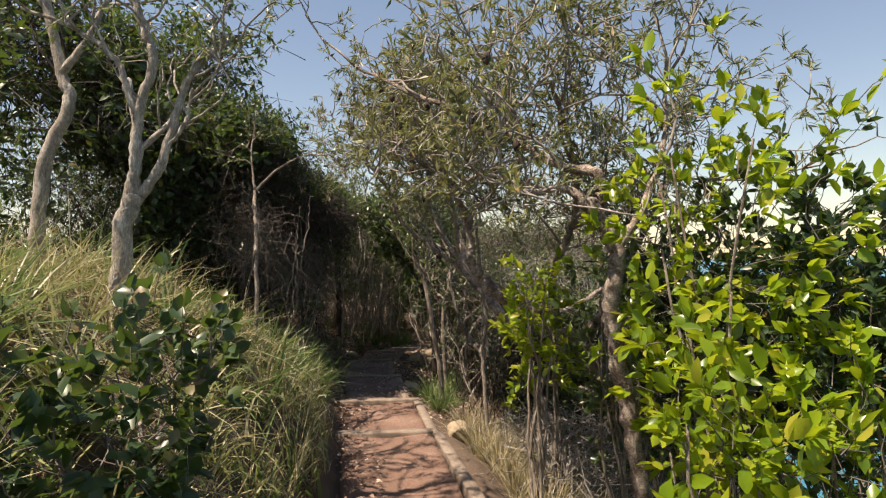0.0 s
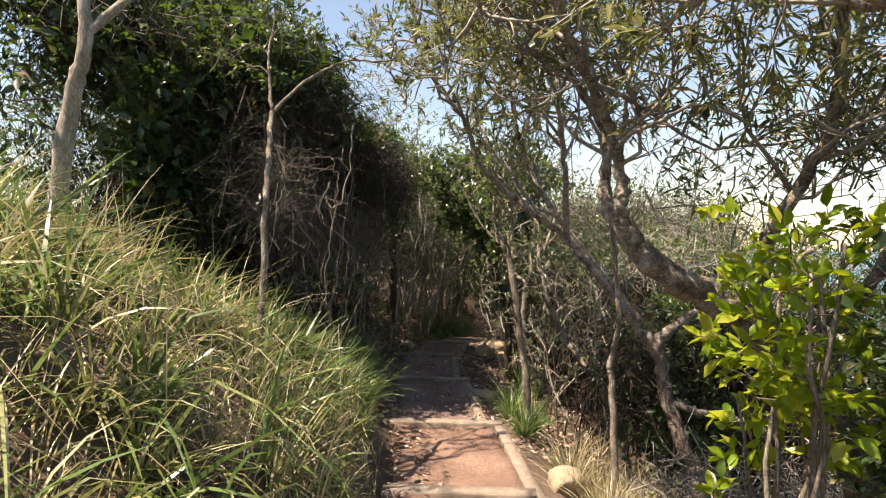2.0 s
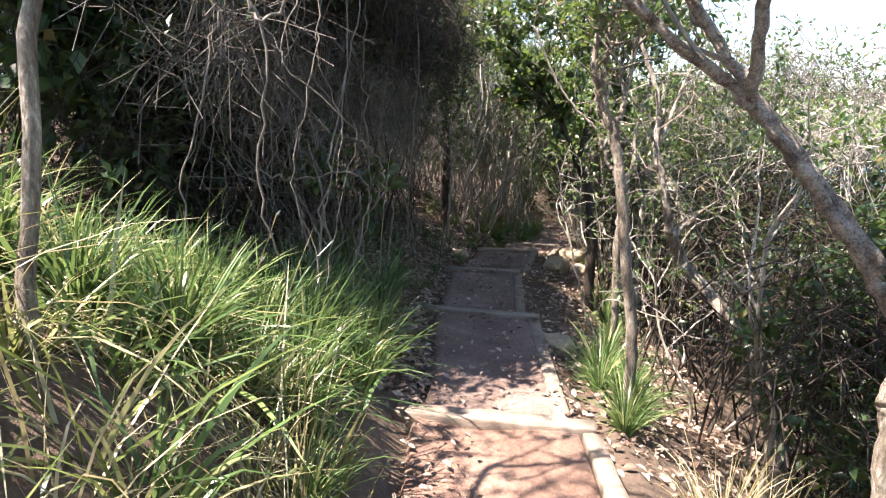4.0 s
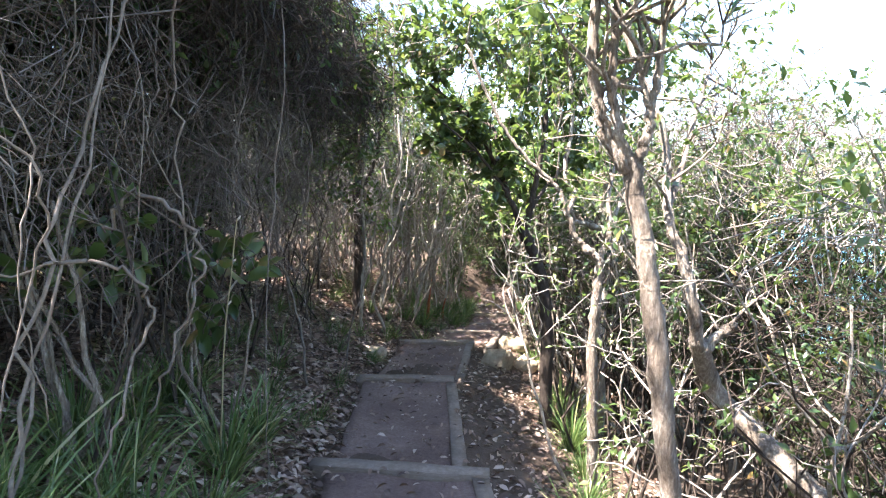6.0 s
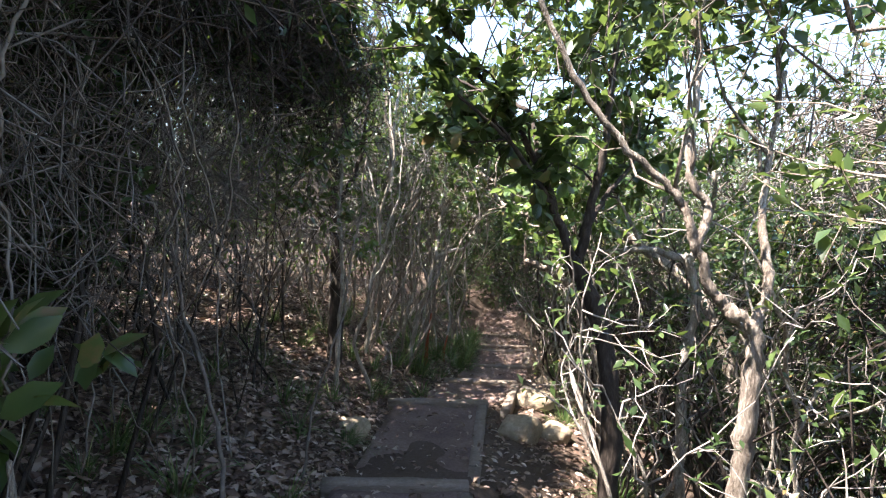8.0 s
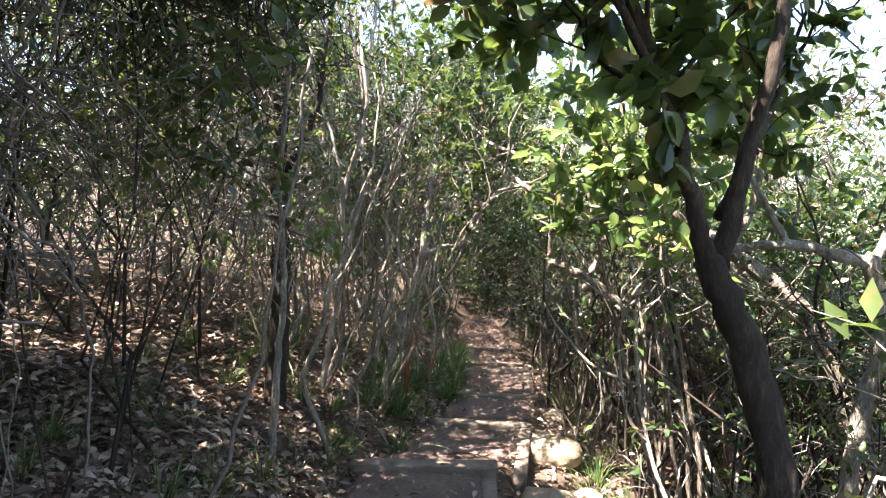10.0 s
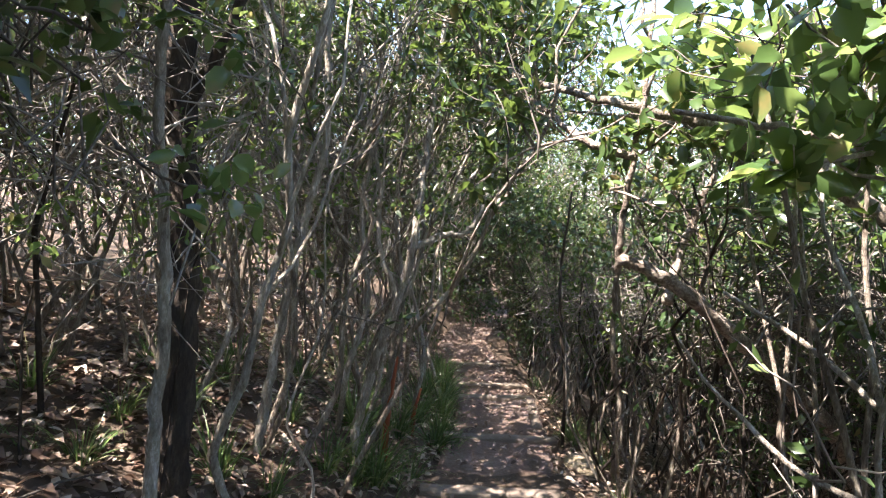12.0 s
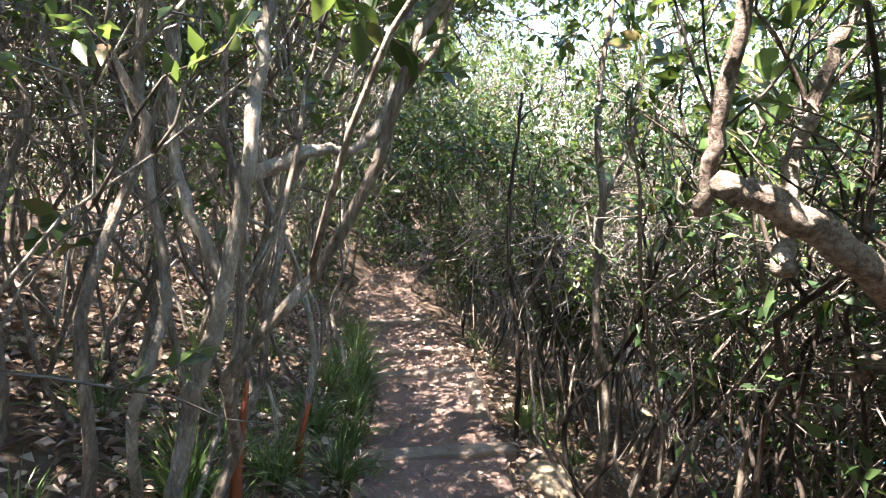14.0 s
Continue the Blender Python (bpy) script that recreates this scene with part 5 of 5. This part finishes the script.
def leaf_cluster(centre, n, length, mat, seed, twig_to, label):
    """A twig that ends in a fan of large leaves."""
    g = np.random.default_rng(seed)
    t = thing("leaf_spray", twig_to, label, "leaves", "large-leaved sprays beside the track")
    c, e = np.array(centre, float), np.array(twig_to, float)
    w, soup = limb([e, (c + e) / 2 + np.array([0, 0, -.03]), c], .005, .0025, 5, 6, .05, .004, g)
    part("twig", soup, M_TWIG, t, smooth=True)
    P = c + g.normal(size=(n, 3)) * np.array([.06, .06, .045])
    tagged(part("leaves", sprays(g, (P, unit(g.normal(size=(n, 3)) + np.array([0, 0, .3]))), 3, .05, .8, length, .55, True, .8), mat, t), kind="stuff")
    return t


for k, (c, n, e) in enumerate((((-.5, 14.83, 1.27), 4, (-.36, 15.0, 1.6)), ((-1.27, 13.2, 1.08), 6, (-1.62, 13.5, 1.2)), ((-1.35, 12.9, 1.3), 6, (-1.75, 13.1, 1.5)), ((-1.3, 15.2, .75), 4, (-1.05, 15.25, .9)),
                               ((-1.75, 15.4, .95), 5, (-1.9, 15.6, 1.2)), ((.7, 15.3, 1.05), 8, (.6, 14.91, 1.3)), ((.45, 15.0, 1.2), 7, (.5, 14.86, 1.1)), ((.8, 14.8, 1.0), 8, (.98, 14.67, .71)))):
    leaf_cluster(c, n * 2 if k in (1, 2) else n, .06 if k in (1, 2) else .085, M_SUNLEAF if k in (1, 5, 6) else M_CANOPY, 150 + k, e, "spray of large green leaves on a thin twig")
broad_shrub((-1.6, 9.85, gz(-1.6, 9.85)), (-1.55, 9.85, .9), (.22, .4, .28), 26, M_CANOPY, 158, "young shrub with large glossy green leaves under the thicket", .12, .5, 4, stems=4)
broad_shrub((-1.75, 9.0, gz(-1.75, 9.0)), (-1.8, 9.0, 1.15), (.25, .3, .3), 22, M_CANOPY, 159, "dark green seedling with broad leaves among the vines", .1, .5, 4, stems=4)
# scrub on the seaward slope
# dark leaf and twig colours carry the shade of this scrub
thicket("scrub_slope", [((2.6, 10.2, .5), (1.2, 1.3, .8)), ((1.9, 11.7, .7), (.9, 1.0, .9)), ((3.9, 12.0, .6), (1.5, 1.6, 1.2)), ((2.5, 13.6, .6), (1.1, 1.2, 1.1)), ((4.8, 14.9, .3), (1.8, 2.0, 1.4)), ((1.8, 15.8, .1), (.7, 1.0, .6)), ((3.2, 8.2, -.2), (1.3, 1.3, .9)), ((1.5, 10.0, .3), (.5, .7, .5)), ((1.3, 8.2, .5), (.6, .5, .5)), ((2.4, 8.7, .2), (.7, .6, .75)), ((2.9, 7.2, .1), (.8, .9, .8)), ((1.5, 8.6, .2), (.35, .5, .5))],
        9000, .05, M_DARKLEAF, "wind-clipped scrub on the seaward slope, coloured dark as in shade", 95, 8500, .0038, twig_len=.6, twig_mat=M_DARKBARK)
thicket("scrub_head", [((1.8, 12.4, 2.0), (1.0, .9, .6)), ((3.0, 13.6, 2.0), (1.2, 1.2, .8)), ((1.6, 14.8, 2.1), (.8, .9, .5)), ((4.3, 15.7, 1.7), (1.4, 1.5, .9)), ((2.9, 11.5, 1.6), (.8, .9, .5))],
        8500, .06, M_CANOPY, "sunlit green heads of the seaward scrub", 96, 4200, .004)
thicket("scrub_roof", [((1.7, 9.7, 1.35), (.7, .9, .25)), ((2.5, 8.7, 1.0), (.8, .8, .25)), ((2.3, 11.0, 1.5), (.8, .9, .25)), ((3.3, 9.9, 1.3), (.9, 1.0, .3)), ((1.6, 12.2, 1.6), (.5, .7, .25))],
        5200, .06, M_CANOPY, "wind-clipped leafy top of the seaward scrub", 71, 1500, .0035, twig_mat=M_PALETWIG)
thicket("scrub_low", [((-6.5, 3.5, 2.2), (2.0, 2.4, .8)), ((-4.6, 1.0, 2.0), (1.4, 1.6, .6)), ((-7, -2, 2.2), (2.5, 2.0, .9)), ((3.5, -.8, -1.0), (1.6, 1.8, .8)), ((-9, 8, 3.0), (2, 3, 1.2)), ((4.4, 6.2, -1.2), (1.6, 2.2, 1.1)), ((5.5, 9.5, -1.2), (1.8, 2.4, 1.3)), ((3.2, 2.6, -.6), (1.0, 1.6, .9)), ((6, 3, -2.6), (2, 3, 1.2)), ((7, 13, -1.5), (2, 3, 1.6))],
        17000, .085, M_GREYLEAF, "low coastal scrub falling away to the sea", 97, 2500, .005)

thicket("dark_scrub", [((1.7, 14.9, .5), (.5, .9, 1.1)), ((2.1, 16.8, .5), (.6, 1.1, 1.2)), ((2.6, 19.0, .5), (.7, 1.3, 1.2)), ((3.2, 21.6, .5), (.9, 1.5, 1.3)), ((1.7, 20.6, .4), (.5, 1.2, 1.0)), ((1.3, 18.3, .2), (.35, 1.0, .9)), ((4.4, 11.6, .9), (.9, 1.0, .9)), ((3.5, 12.7, .65), (.8, .9, .8)), ((2.7, 13.2, .5), (.7, .7, .9)), ((1.0, 24.6, .6), (1.5, .8, 1.9)), ((-1.4, 24.2, .8), (.9, .8, 1.8)), ((2.2, 5.6, .9), (.75, .55, .9)), ((2.9, 5.3, .8), (.7, .6, 1.0)), ((1.9, 8.8, .4), (.5, .4, .7)), ((1.4, 8.9, .2), (.5, .5, .55)), ((2.9, 6.9, .2), (.7, .8, .8)), ((1.7, 8.4, -.1), (.6, .7, .5)), ((2.2, 10.9, -.1), (.7, 1.0, .7))],
        30000, .095, M_DARKLEAF, "close dark scrub packed along the seaward side of the track", 85, 5200, .0035, twig_mat=M_DARKBARK, cut=lambda P: P[:, 0] - path_x(P[:, 1]) > .72)


def bare_branch(seed, x, y, h, r):
    """A crooked sunlit branch rising out of the seaward scrub."""
    g = np.random.default_rng(seed)
    z = gz(x, y)
    t = thing("scrub_branch", (x, y, z), "pale crooked branch rising out of the dark seaward scrub", "branch", "pale branches of the seaward scrub")
    w = wander(g, (x, y, z - .05), unit(np.array([g.normal() * .5 - .15, g.normal() * .4, 1.0])), h, 9, .2, .15)
    w = spline(w[clear(w, .62)], 3)
    part("stem", tube(w, np.linspace(r, r * .4, len(w)), 7, .09, g), M_PALEBARK, t, smooth=True)
    lines = []
    for _ in range(4):
        i = int(g.integers(len(w) // 3, len(w) - 1))
        b = wander(g, w[i], unit(g.normal(size=3) * [1, 1, .5] + np.array([0, 0, .9])), h * g.uniform(.3, .6), 8, .26, .12)
        b = b[clear(b, .62)]
        if len(b) > 4:
            b = spline(b, 2)
            part("limb", tube(b, np.linspace(r * .55, r * .2, len(b)), 5, .09, g), M_PALEBARK, t, smooth=True)
            lines.append((b, r * .2))
    soup, tips = branchwork(g, lines, [(4, .4, .0045, .28, .15, 3), (3, .22, .0028, .3, .1, 3)], off_track)
    tagged(part("twig_work", soup, M_PALETWIG, t), kind="stuff")
    crown_part(sprays(g, tips, 2, .06, .8, .055, .45, keep=clear_leaf), M_CANOPY, t)
    return t


g_s = np.random.default_rng(83)
for i, (x, y) in enumerate(scatter(g_s, 24, .3, 3.2, 8.6, 14.6, .35, lambda x, y: 1.15 < x - path_x(y) < 3.2)):
    bare_branch(200 + i, x, y, g_s.uniform(1.5, 2.4), g_s.uniform(.010, .021))

# hanging vines and bare creepers under the mound
def vine(pts, r, seed, label="thin pale bare vine hanging from the thicket"):
    g = np.random.default_rng(seed)
    s, soup = limb(pts, r, r * .6, 5, 6, .08, r * 1.5, g)
    b = tuple(s[0])
    return solo("vine", soup, M_VINE, label, "vine", "bare vines under the thicket", smooth=True, base=b)


vine([(-1.48, 8.27, gz(-1.48, 8.27)), (-1.47, 8.37, 0.68), (-1.44, 8.44, 1.12), (-1.43, 8.61, 1.50), (-1.38, 8.84, 2.09), (-1.45, 9.13, 2.59)], .007, 1, "pale twisted vine stem climbing into the thicket")
vine([(-1.52, 8.30, gz(-1.52, 8.30)), (-1.51, 8.42, 0.57), (-1.46, 8.49, 1.03), (-1.40, 8.64, 1.58), (-1.48, 8.89, 2.49)], .006, 2)
vine([(-1.44, 8.44, 1.12), (-1.34, 8.48, 1.13), (-1.25, 8.58, 1.04), (-1.23, 8.56, 0.93), (-1.28, 8.46, 0.68), (-1.37, 8.48, 0.37)], .006, 3)
vine([(-1.75, 8.17, 1.14), (-1.62, 8.33, 1.09), (-1.44, 8.44, 1.12)], .006, 4)
vine([(-1.01, 7.19, 2.30), (-1.04, 7.08, 1.84), (-1.11, 7.02, 1.69), (-1.17, 7.03, 1.76), (-1.13, 7.08, 1.56), (-1.18, 7.09, 1.18), (-1.13, 7.18, 0.82)], .006, 5)
vine([(-1.6, 8.94, 1.2), (-1.51, 8.95, 1.31), (-1.38, 8.96, 1.27), (-1.28, 8.98, 1.13), (-1.28, 8.97, .98), (-1.36, 8.95, .8), (-1.45, 8.95, .55)], .008, 6, "thick grey vine bent in a loop under the thicket")
g4 = np.random.default_rng(55)
for i in range(70):
    x, y = g4.uniform(-2.5, -1.42), g4.uniform(7.9, 12.0)
    x += path_x(y) + .72
    top, bot = g4.uniform(1.7, 2.6), gz(x, y) + g4.uniform(-.02, .7)
    n = 6
    k = np.linspace(0, 1, n)[:, None]
    dx = np.cumsum(g4.normal(size=(n, 2)) * .08, 0)
    pts = np.concatenate([np.array([[x, y]]) + dx, top + (bot - top) * k + g4.normal(size=(n, 1)) * .04], 1)
    pts = pts[clear(pts, .55)]
    if len(pts) > 3:
        vine(pts, g4.uniform(.002, .0065), 100 + i)

# ------------------------------------------------------------------ grasses
def tuft_stock(seed, n, height, width, mat, label, sag=.45, spread=.75, name="grass_tuft"):
    g = np.random.default_rng(seed)
    a = g.uniform(0, 6.283, n)
    tilt = np.abs(g.normal(size=n)) * spread * .6 + .05
    D = np.stack([np.cos(a) * tilt, np.sin(a) * tilt, np.ones(n)], -1)
    P = np.stack([np.cos(a), np.sin(a), a * 0], -1) * g.uniform(0, .05, (n, 1)) + np.array([0, 0, -.02])
    return solo(name, blades(g, P, D, height * g.uniform(.5, 1.15, n), width * g.uniform(.7, 1.2, n), sag * g.uniform(.4, 1.6, n), 5), mat, label, "grass", "strappy grass tufts along the track")


g5 = np.random.default_rng(70)
stock = [tuft_stock(70 + i, 110, .62, .011, M_GRASS, "green strappy tussock grass beside the track") for i in range(5)]
spots = [(.25, 9.5), (.42, 9.2), (.2, 9.05), (.5, 9.8), (.38, 8.8), (.35, 10.2), (.4, 10.6), (.5, 11.2), (.5, 11.8), (.55, 12.4), (.6, 13.1), (.3, 8.5)]
spots += scatter(g5, 46, -2.0, -.85, 6.6, 8.6, .12, lambda x, y: path_x(y) - x > .64)
spots += scatter(g5, 12, -1.9, -1.2, 8.6, 10.4, .2, lambda x, y: path_x(y) - x > .7)
plant_out(stock, spots, g5, 4, .7, 1.1)
small = [tuft_stock(80 + i, 60, .34, .007, M_GRASS, "small green grass tuft among the leaf litter", .5) for i in range(4)]
spots = [(.79, 17.65), (-1.38, 14.2), (-1.47, 15.2), (-1.3, 14.3), (.74, 17.45), (-.95, 14.7), (-.85, 16.6), (-.5, 16.4), (-.55, 17.1), (-.45, 17.8), (-.4, 18.4), (-1.25, 15.0), (-1.1, 15.1), (-.9, 15.3), (-.8, 15.6)]
spots += scatter(g5, 60, -3.4, -.4, 10.5, 21, .22, lambda x, y: .56 < path_x(y) - x < 1.8) + scatter(g5, 12, .2, 1.5, 14, 20, .3, lambda x, y: .6 < x - path_x(y) < 1.2)
plant_out(small, spots, g5, 4, .7, 1.25)
plant_out([tuft_stock(86, 260, .3, .0035, M_GRASS, "soft bright green grass tuft by a half-buried boulder", .6, .9)], [(-1.36, 12.95)], g5, 2, 1.0, 1.05)
edge = [tuft_stock(87 + i, 120, .5, .009, M_GRASS, "green strappy grass along the edge of the far track", .5) for i in range(2)]
plant_out(edge, [(-.62, 16.4), (-.55, 17.0), (-.5, 17.5), (-.46, 18.0), (-.44, 18.5), (-.42, 19.0), (-.45, 19.6), (-.9, 16.0), (-1.0, 15.2), (-1.15, 15.6), (-.75, 16.9), (-.68, 17.6), (-.62, 18.3), (.72, 17.5)], g5, 4, .75, 1.2)
dry = [tuft_stock(90 + i, 90, .55, .005, M_STRAW, "dry straw-coloured grass on the seaward edge", .35, .6) for i in range(3)]
plant_out(dry, scatter(g5, 130, .3, 1.9, 2.6, 7.8, .09, lambda x, y: .82 < x - path_x(y) < 1.75), g5, 6, .7, 1.25)

# the grassy bank: tussocks grown together, beyond counting


def bank_tussocks(seed, n, per, y0, y1, u1, mat, h, w, sag, lean, label, name):
    """Blades in clumps, each clump with its own height, lean and fullness."""
    g = np.random.default_rng(seed)
    cy = g.uniform(y0, y1, n)
    cx = path_x(cy) - HALF - .05 - g.random(n) ** 1.1 * u1
    ch = g.uniform(.55, 1.25, n)
    ca, cl = g.uniform(0, 6.283, n), g.uniform(0, .55, n)
    i = np.repeat(np.arange(n), per)
    i = i[g.random(len(i)) < np.repeat(g.uniform(.35, 1.0, n), per)]
    k = len(i)
    a = g.uniform(0, 6.283, k)
    tilt = np.abs(g.normal(size=k)) * .75 + .08
    x, y = cx[i] + np.cos(a) * .06 * g.random(k), cy[i] + np.sin(a) * .06 * g.random(k)
    P = np.stack([x, y, ground_z(x, y) - .02], -1)
    D = np.stack([np.cos(a) * tilt + np.cos(ca[i]) * cl[i] + lean, np.sin(a) * tilt + np.sin(ca[i]) * cl[i] - .05, np.ones(k)], -1)
    L = h * ch[i] * g.uniform(.4, 1.2, k)
    v, f = blades(g, P, D, L, w * g.uniform(.5, 1.5, k), sag * g.uniform(.2, 2.0, k), 4)
    m, fm = v.shape[0] // k, f.shape[0] // k
    v = v.reshape(k, m, 3)
    keep = clear(v[:, -1], .46) & clear(v[:, 4], .46)
    v, n2 = v[keep].reshape(-1, 3), int(keep.sum())
    f = (f[:fm][None] + (np.arange(n2) * m)[:, None, None]).reshape(-1, 3)
    return solo(name, (v, f), mat, label, "grass", kind="stuff")


bank_tussocks(101, 260, 40, .8, 7.2, 2.3, M_BANKGRASS, .50, .0105, .5, .16, "long sunlit yellow-green grass matted over the bank", "bank_grass")
bank_tussocks(102, 130, 34, .8, 7.6, 2.4, M_GRASS, .6, .016, .5, .16, "fresh green strappy grass in the bank", "bank_grass_green")
bank_tussocks(103, 280, 24, .8, 7.3, 2.3, M_STRAW, .62, .006, .4, .1, "tall pale dry grass stalks standing above the bank", "dry_stalks")
bank_tussocks(105, 280, 34, .8, 7.0, 2.2, M_STRAW, .3, .006, .7, .2, "matted dead grass at the foot of the tussocks", "dead_grass")
bank_tussocks(104, 150, 16, 8.4, 20, 2.6, M_GRASS, .28, .006, .5, .05, "sparse short grass in the leaf litter under the stems", "floor_grass")

# ------------------------------------------------------------------ leaf litter
def litter(seed, n, y0, y1, u0, u1, length, label, name, surf=None):
    g = np.random.default_rng(seed)
    y = g.uniform(y0, y1, n)
    off = g.uniform(u0, u1, n)
    x = path_x(y) + off
    z = (ground_z(x, y) if surf is None else surf(x, y)) + g.uniform(.012, .035, n)
    a = g.uniform(0, 6.283, n)
    D = np.stack([np.cos(a), np.sin(a), g.normal(size=n) * .22], -1)
    N = unit(np.stack([g.normal(size=n) * .4, g.normal(size=n) * .4, np.ones(n)], -1))
    L = length * g.uniform(.5, 1.3, n)
    return solo(name, leaves(np.stack([x, y, z], -1), D, N, L, L * g.uniform(.16, .3, n), y0 < 7.95 or n < 3000, .3, .25), M_LITTER, label, "leaf litter", kind="stuff")


litter(111, 19000, 8.0, 21, -3.2, -.42, .07, "dry brown leaf litter covering the bank", "leaf_litter")
litter(117, 9000, 8.2, 19, -2.0, -.44, .06, "pale dry leaves thick along the foot of the bank", "leaf_litter_edge")
litter(118, 8000, 8.2, 13.8, -1.9, -.44, .07, "pale dry leaves lying deep below the thicket", "leaf_litter_hollow")
litter(112, 6000, 7.9, 20, .42, 2.2, .06, "dry brown leaf litter on the seaward side", "leaf_litter_slope")
litter(114, 900, 8.0, 18.1, -.44, .44, .05, "scattered dry leaves lying on the track", "leaf_litter_track", lambda x, y: tread_z(y) + .012)
litter(115, 1200, 18.25, 24, -.44, .44, .05, "scattered dry leaves on the far track", "leaf_litter_far_track", lambda x, y: path_z(y) + .014)
litter(116, 240, 4.8, 7.8, -.45, -.1, .045, "a few dry leaves along the edge of the track", "leaf_litter_near_track", lambda x, y: tread_z(y) + .012)


# ------------------------------------------------------------------ small things
g6 = np.random.default_rng(120)
for i in range(14):
    p = (-.98 + g6.normal() * .06, 10.5 + g6.normal() * .05, 1.6 + g6.normal() * .06)
    d = unit(np.array([[g6.normal() * .4, g6.normal() * .4, -1.0]]))
    solo("dead_leaf", leaves(np.zeros((1, 3)), d, unit(g6.normal(size=(1, 3))), [.1], [.034], True, .3, .4), M_BROWNLEAF,
         "curled rusty dead leaf hanging from a twig", "dead leaf", "dead leaves under the thicket", base=p)
M_PALELEAF = leaf_mat("leaf_bleached", [(0.0, (0.55, 0.50, 0.42)), (1.0, (0.75, 0.72, 0.66))], (0.7, 0.66, 0.55), 0.2, 0.5)
for x, y, z in ((-1.385, 14.765, .99), (-1.375, 14.77, 1.0), (-1.52, 16.6, .95), (-1.3, 15.4, .35), (-1.7, 16.0, .5), (-1.45, 8.3, .9), (-1.2, 9.6, .35)):
    solo("bleached_leaf", leaves(np.zeros((1, 3)), np.array([[.3, -.3, -1.0]]), np.array([[.2, -1.0, .3]]), [.09], [.026], True), M_PALELEAF,
         "bleached white dead leaf caught among the stems", "dead leaf", "bleached leaves among the stems", base=(x, y, z))
for i, (x, y, h, lx) in enumerate(((-1.45, 7.45, .6, .16), (-1.45, 9.52, 1.12, .09))):
    z = gz(x, y)
    t = thing("dry_flower_stalk", (x, y, z), "pale dry grass flower stalk standing in the tussocks", "stalk", "dry flower stalks")
    s, soup = limb([(x, y, z - .03), (x + lx * .3, y, z + h * .5), (x + lx, y, z + h)], .005, .0025, 5, 6, .05, .002, g6)
    part("stalk", soup, M_STRAW, t, smooth=True)
    for k in (-1, -3, -5):
        q = s[k]
        part("seed_head", tube(q + np.array([[0, 0, -.01], [.006, 0, 0], [.012, 0, .008], [.016, 0, .014]]), [.001, .004, .0035, .001], 7, .25, g6), M_PALELEAF, t, "papery pale seed head")
for x, y, r, lean in ((-1.5, 11.2, .012, .3), (-1.45, 12.1, .010, -.25)):
    z = gz(x, y)
    pts = [(x, y, z - .04), (x - lean * .3, y + .05, z + .5), (x - lean * .9, y + .1, z + 1.1), (x - lean * 1.3, y + .15, z + 1.9)]
    s, soup = limb(pts, r, r * .5, 6, 6, .08, .008, g6)
    solo("bare_stem", soup, M_VINE, "bare crooked pale stem at the edge of the thicket", "stem", "bare stems beside the track", smooth=True, base=(x, y, z))
for i in range(26):
    y = g6.uniform(8.2, 15.5)
    x = path_x(y) + (HALF + g6.uniform(.05, .8)) * (1 if g6.random() < .4 else -1)
    a, L = g6.uniform(0, 6.28), g6.uniform(.15, .5)
    p0 = np.array([x, y, gz(x, y) + .025])
    p1 = np.array([x + math.cos(a) * L, y + math.sin(a) * L, 0])
    p1[2] = gz(p1[0], p1[1]) + .025
    if not clear(np.array([p1]), .45)[0]:
        continue
    _, soup = limb([p0, (p0 + p1) / 2 + np.array([.02, .02, .015]), p1], .005, .003, 5, 4, .1, .003, g6)
    solo("fallen_twig", soup, M_TWIG, "bare grey twig fallen on the leaf litter", "twig", "fallen twigs", smooth=True, base=tuple(p0))
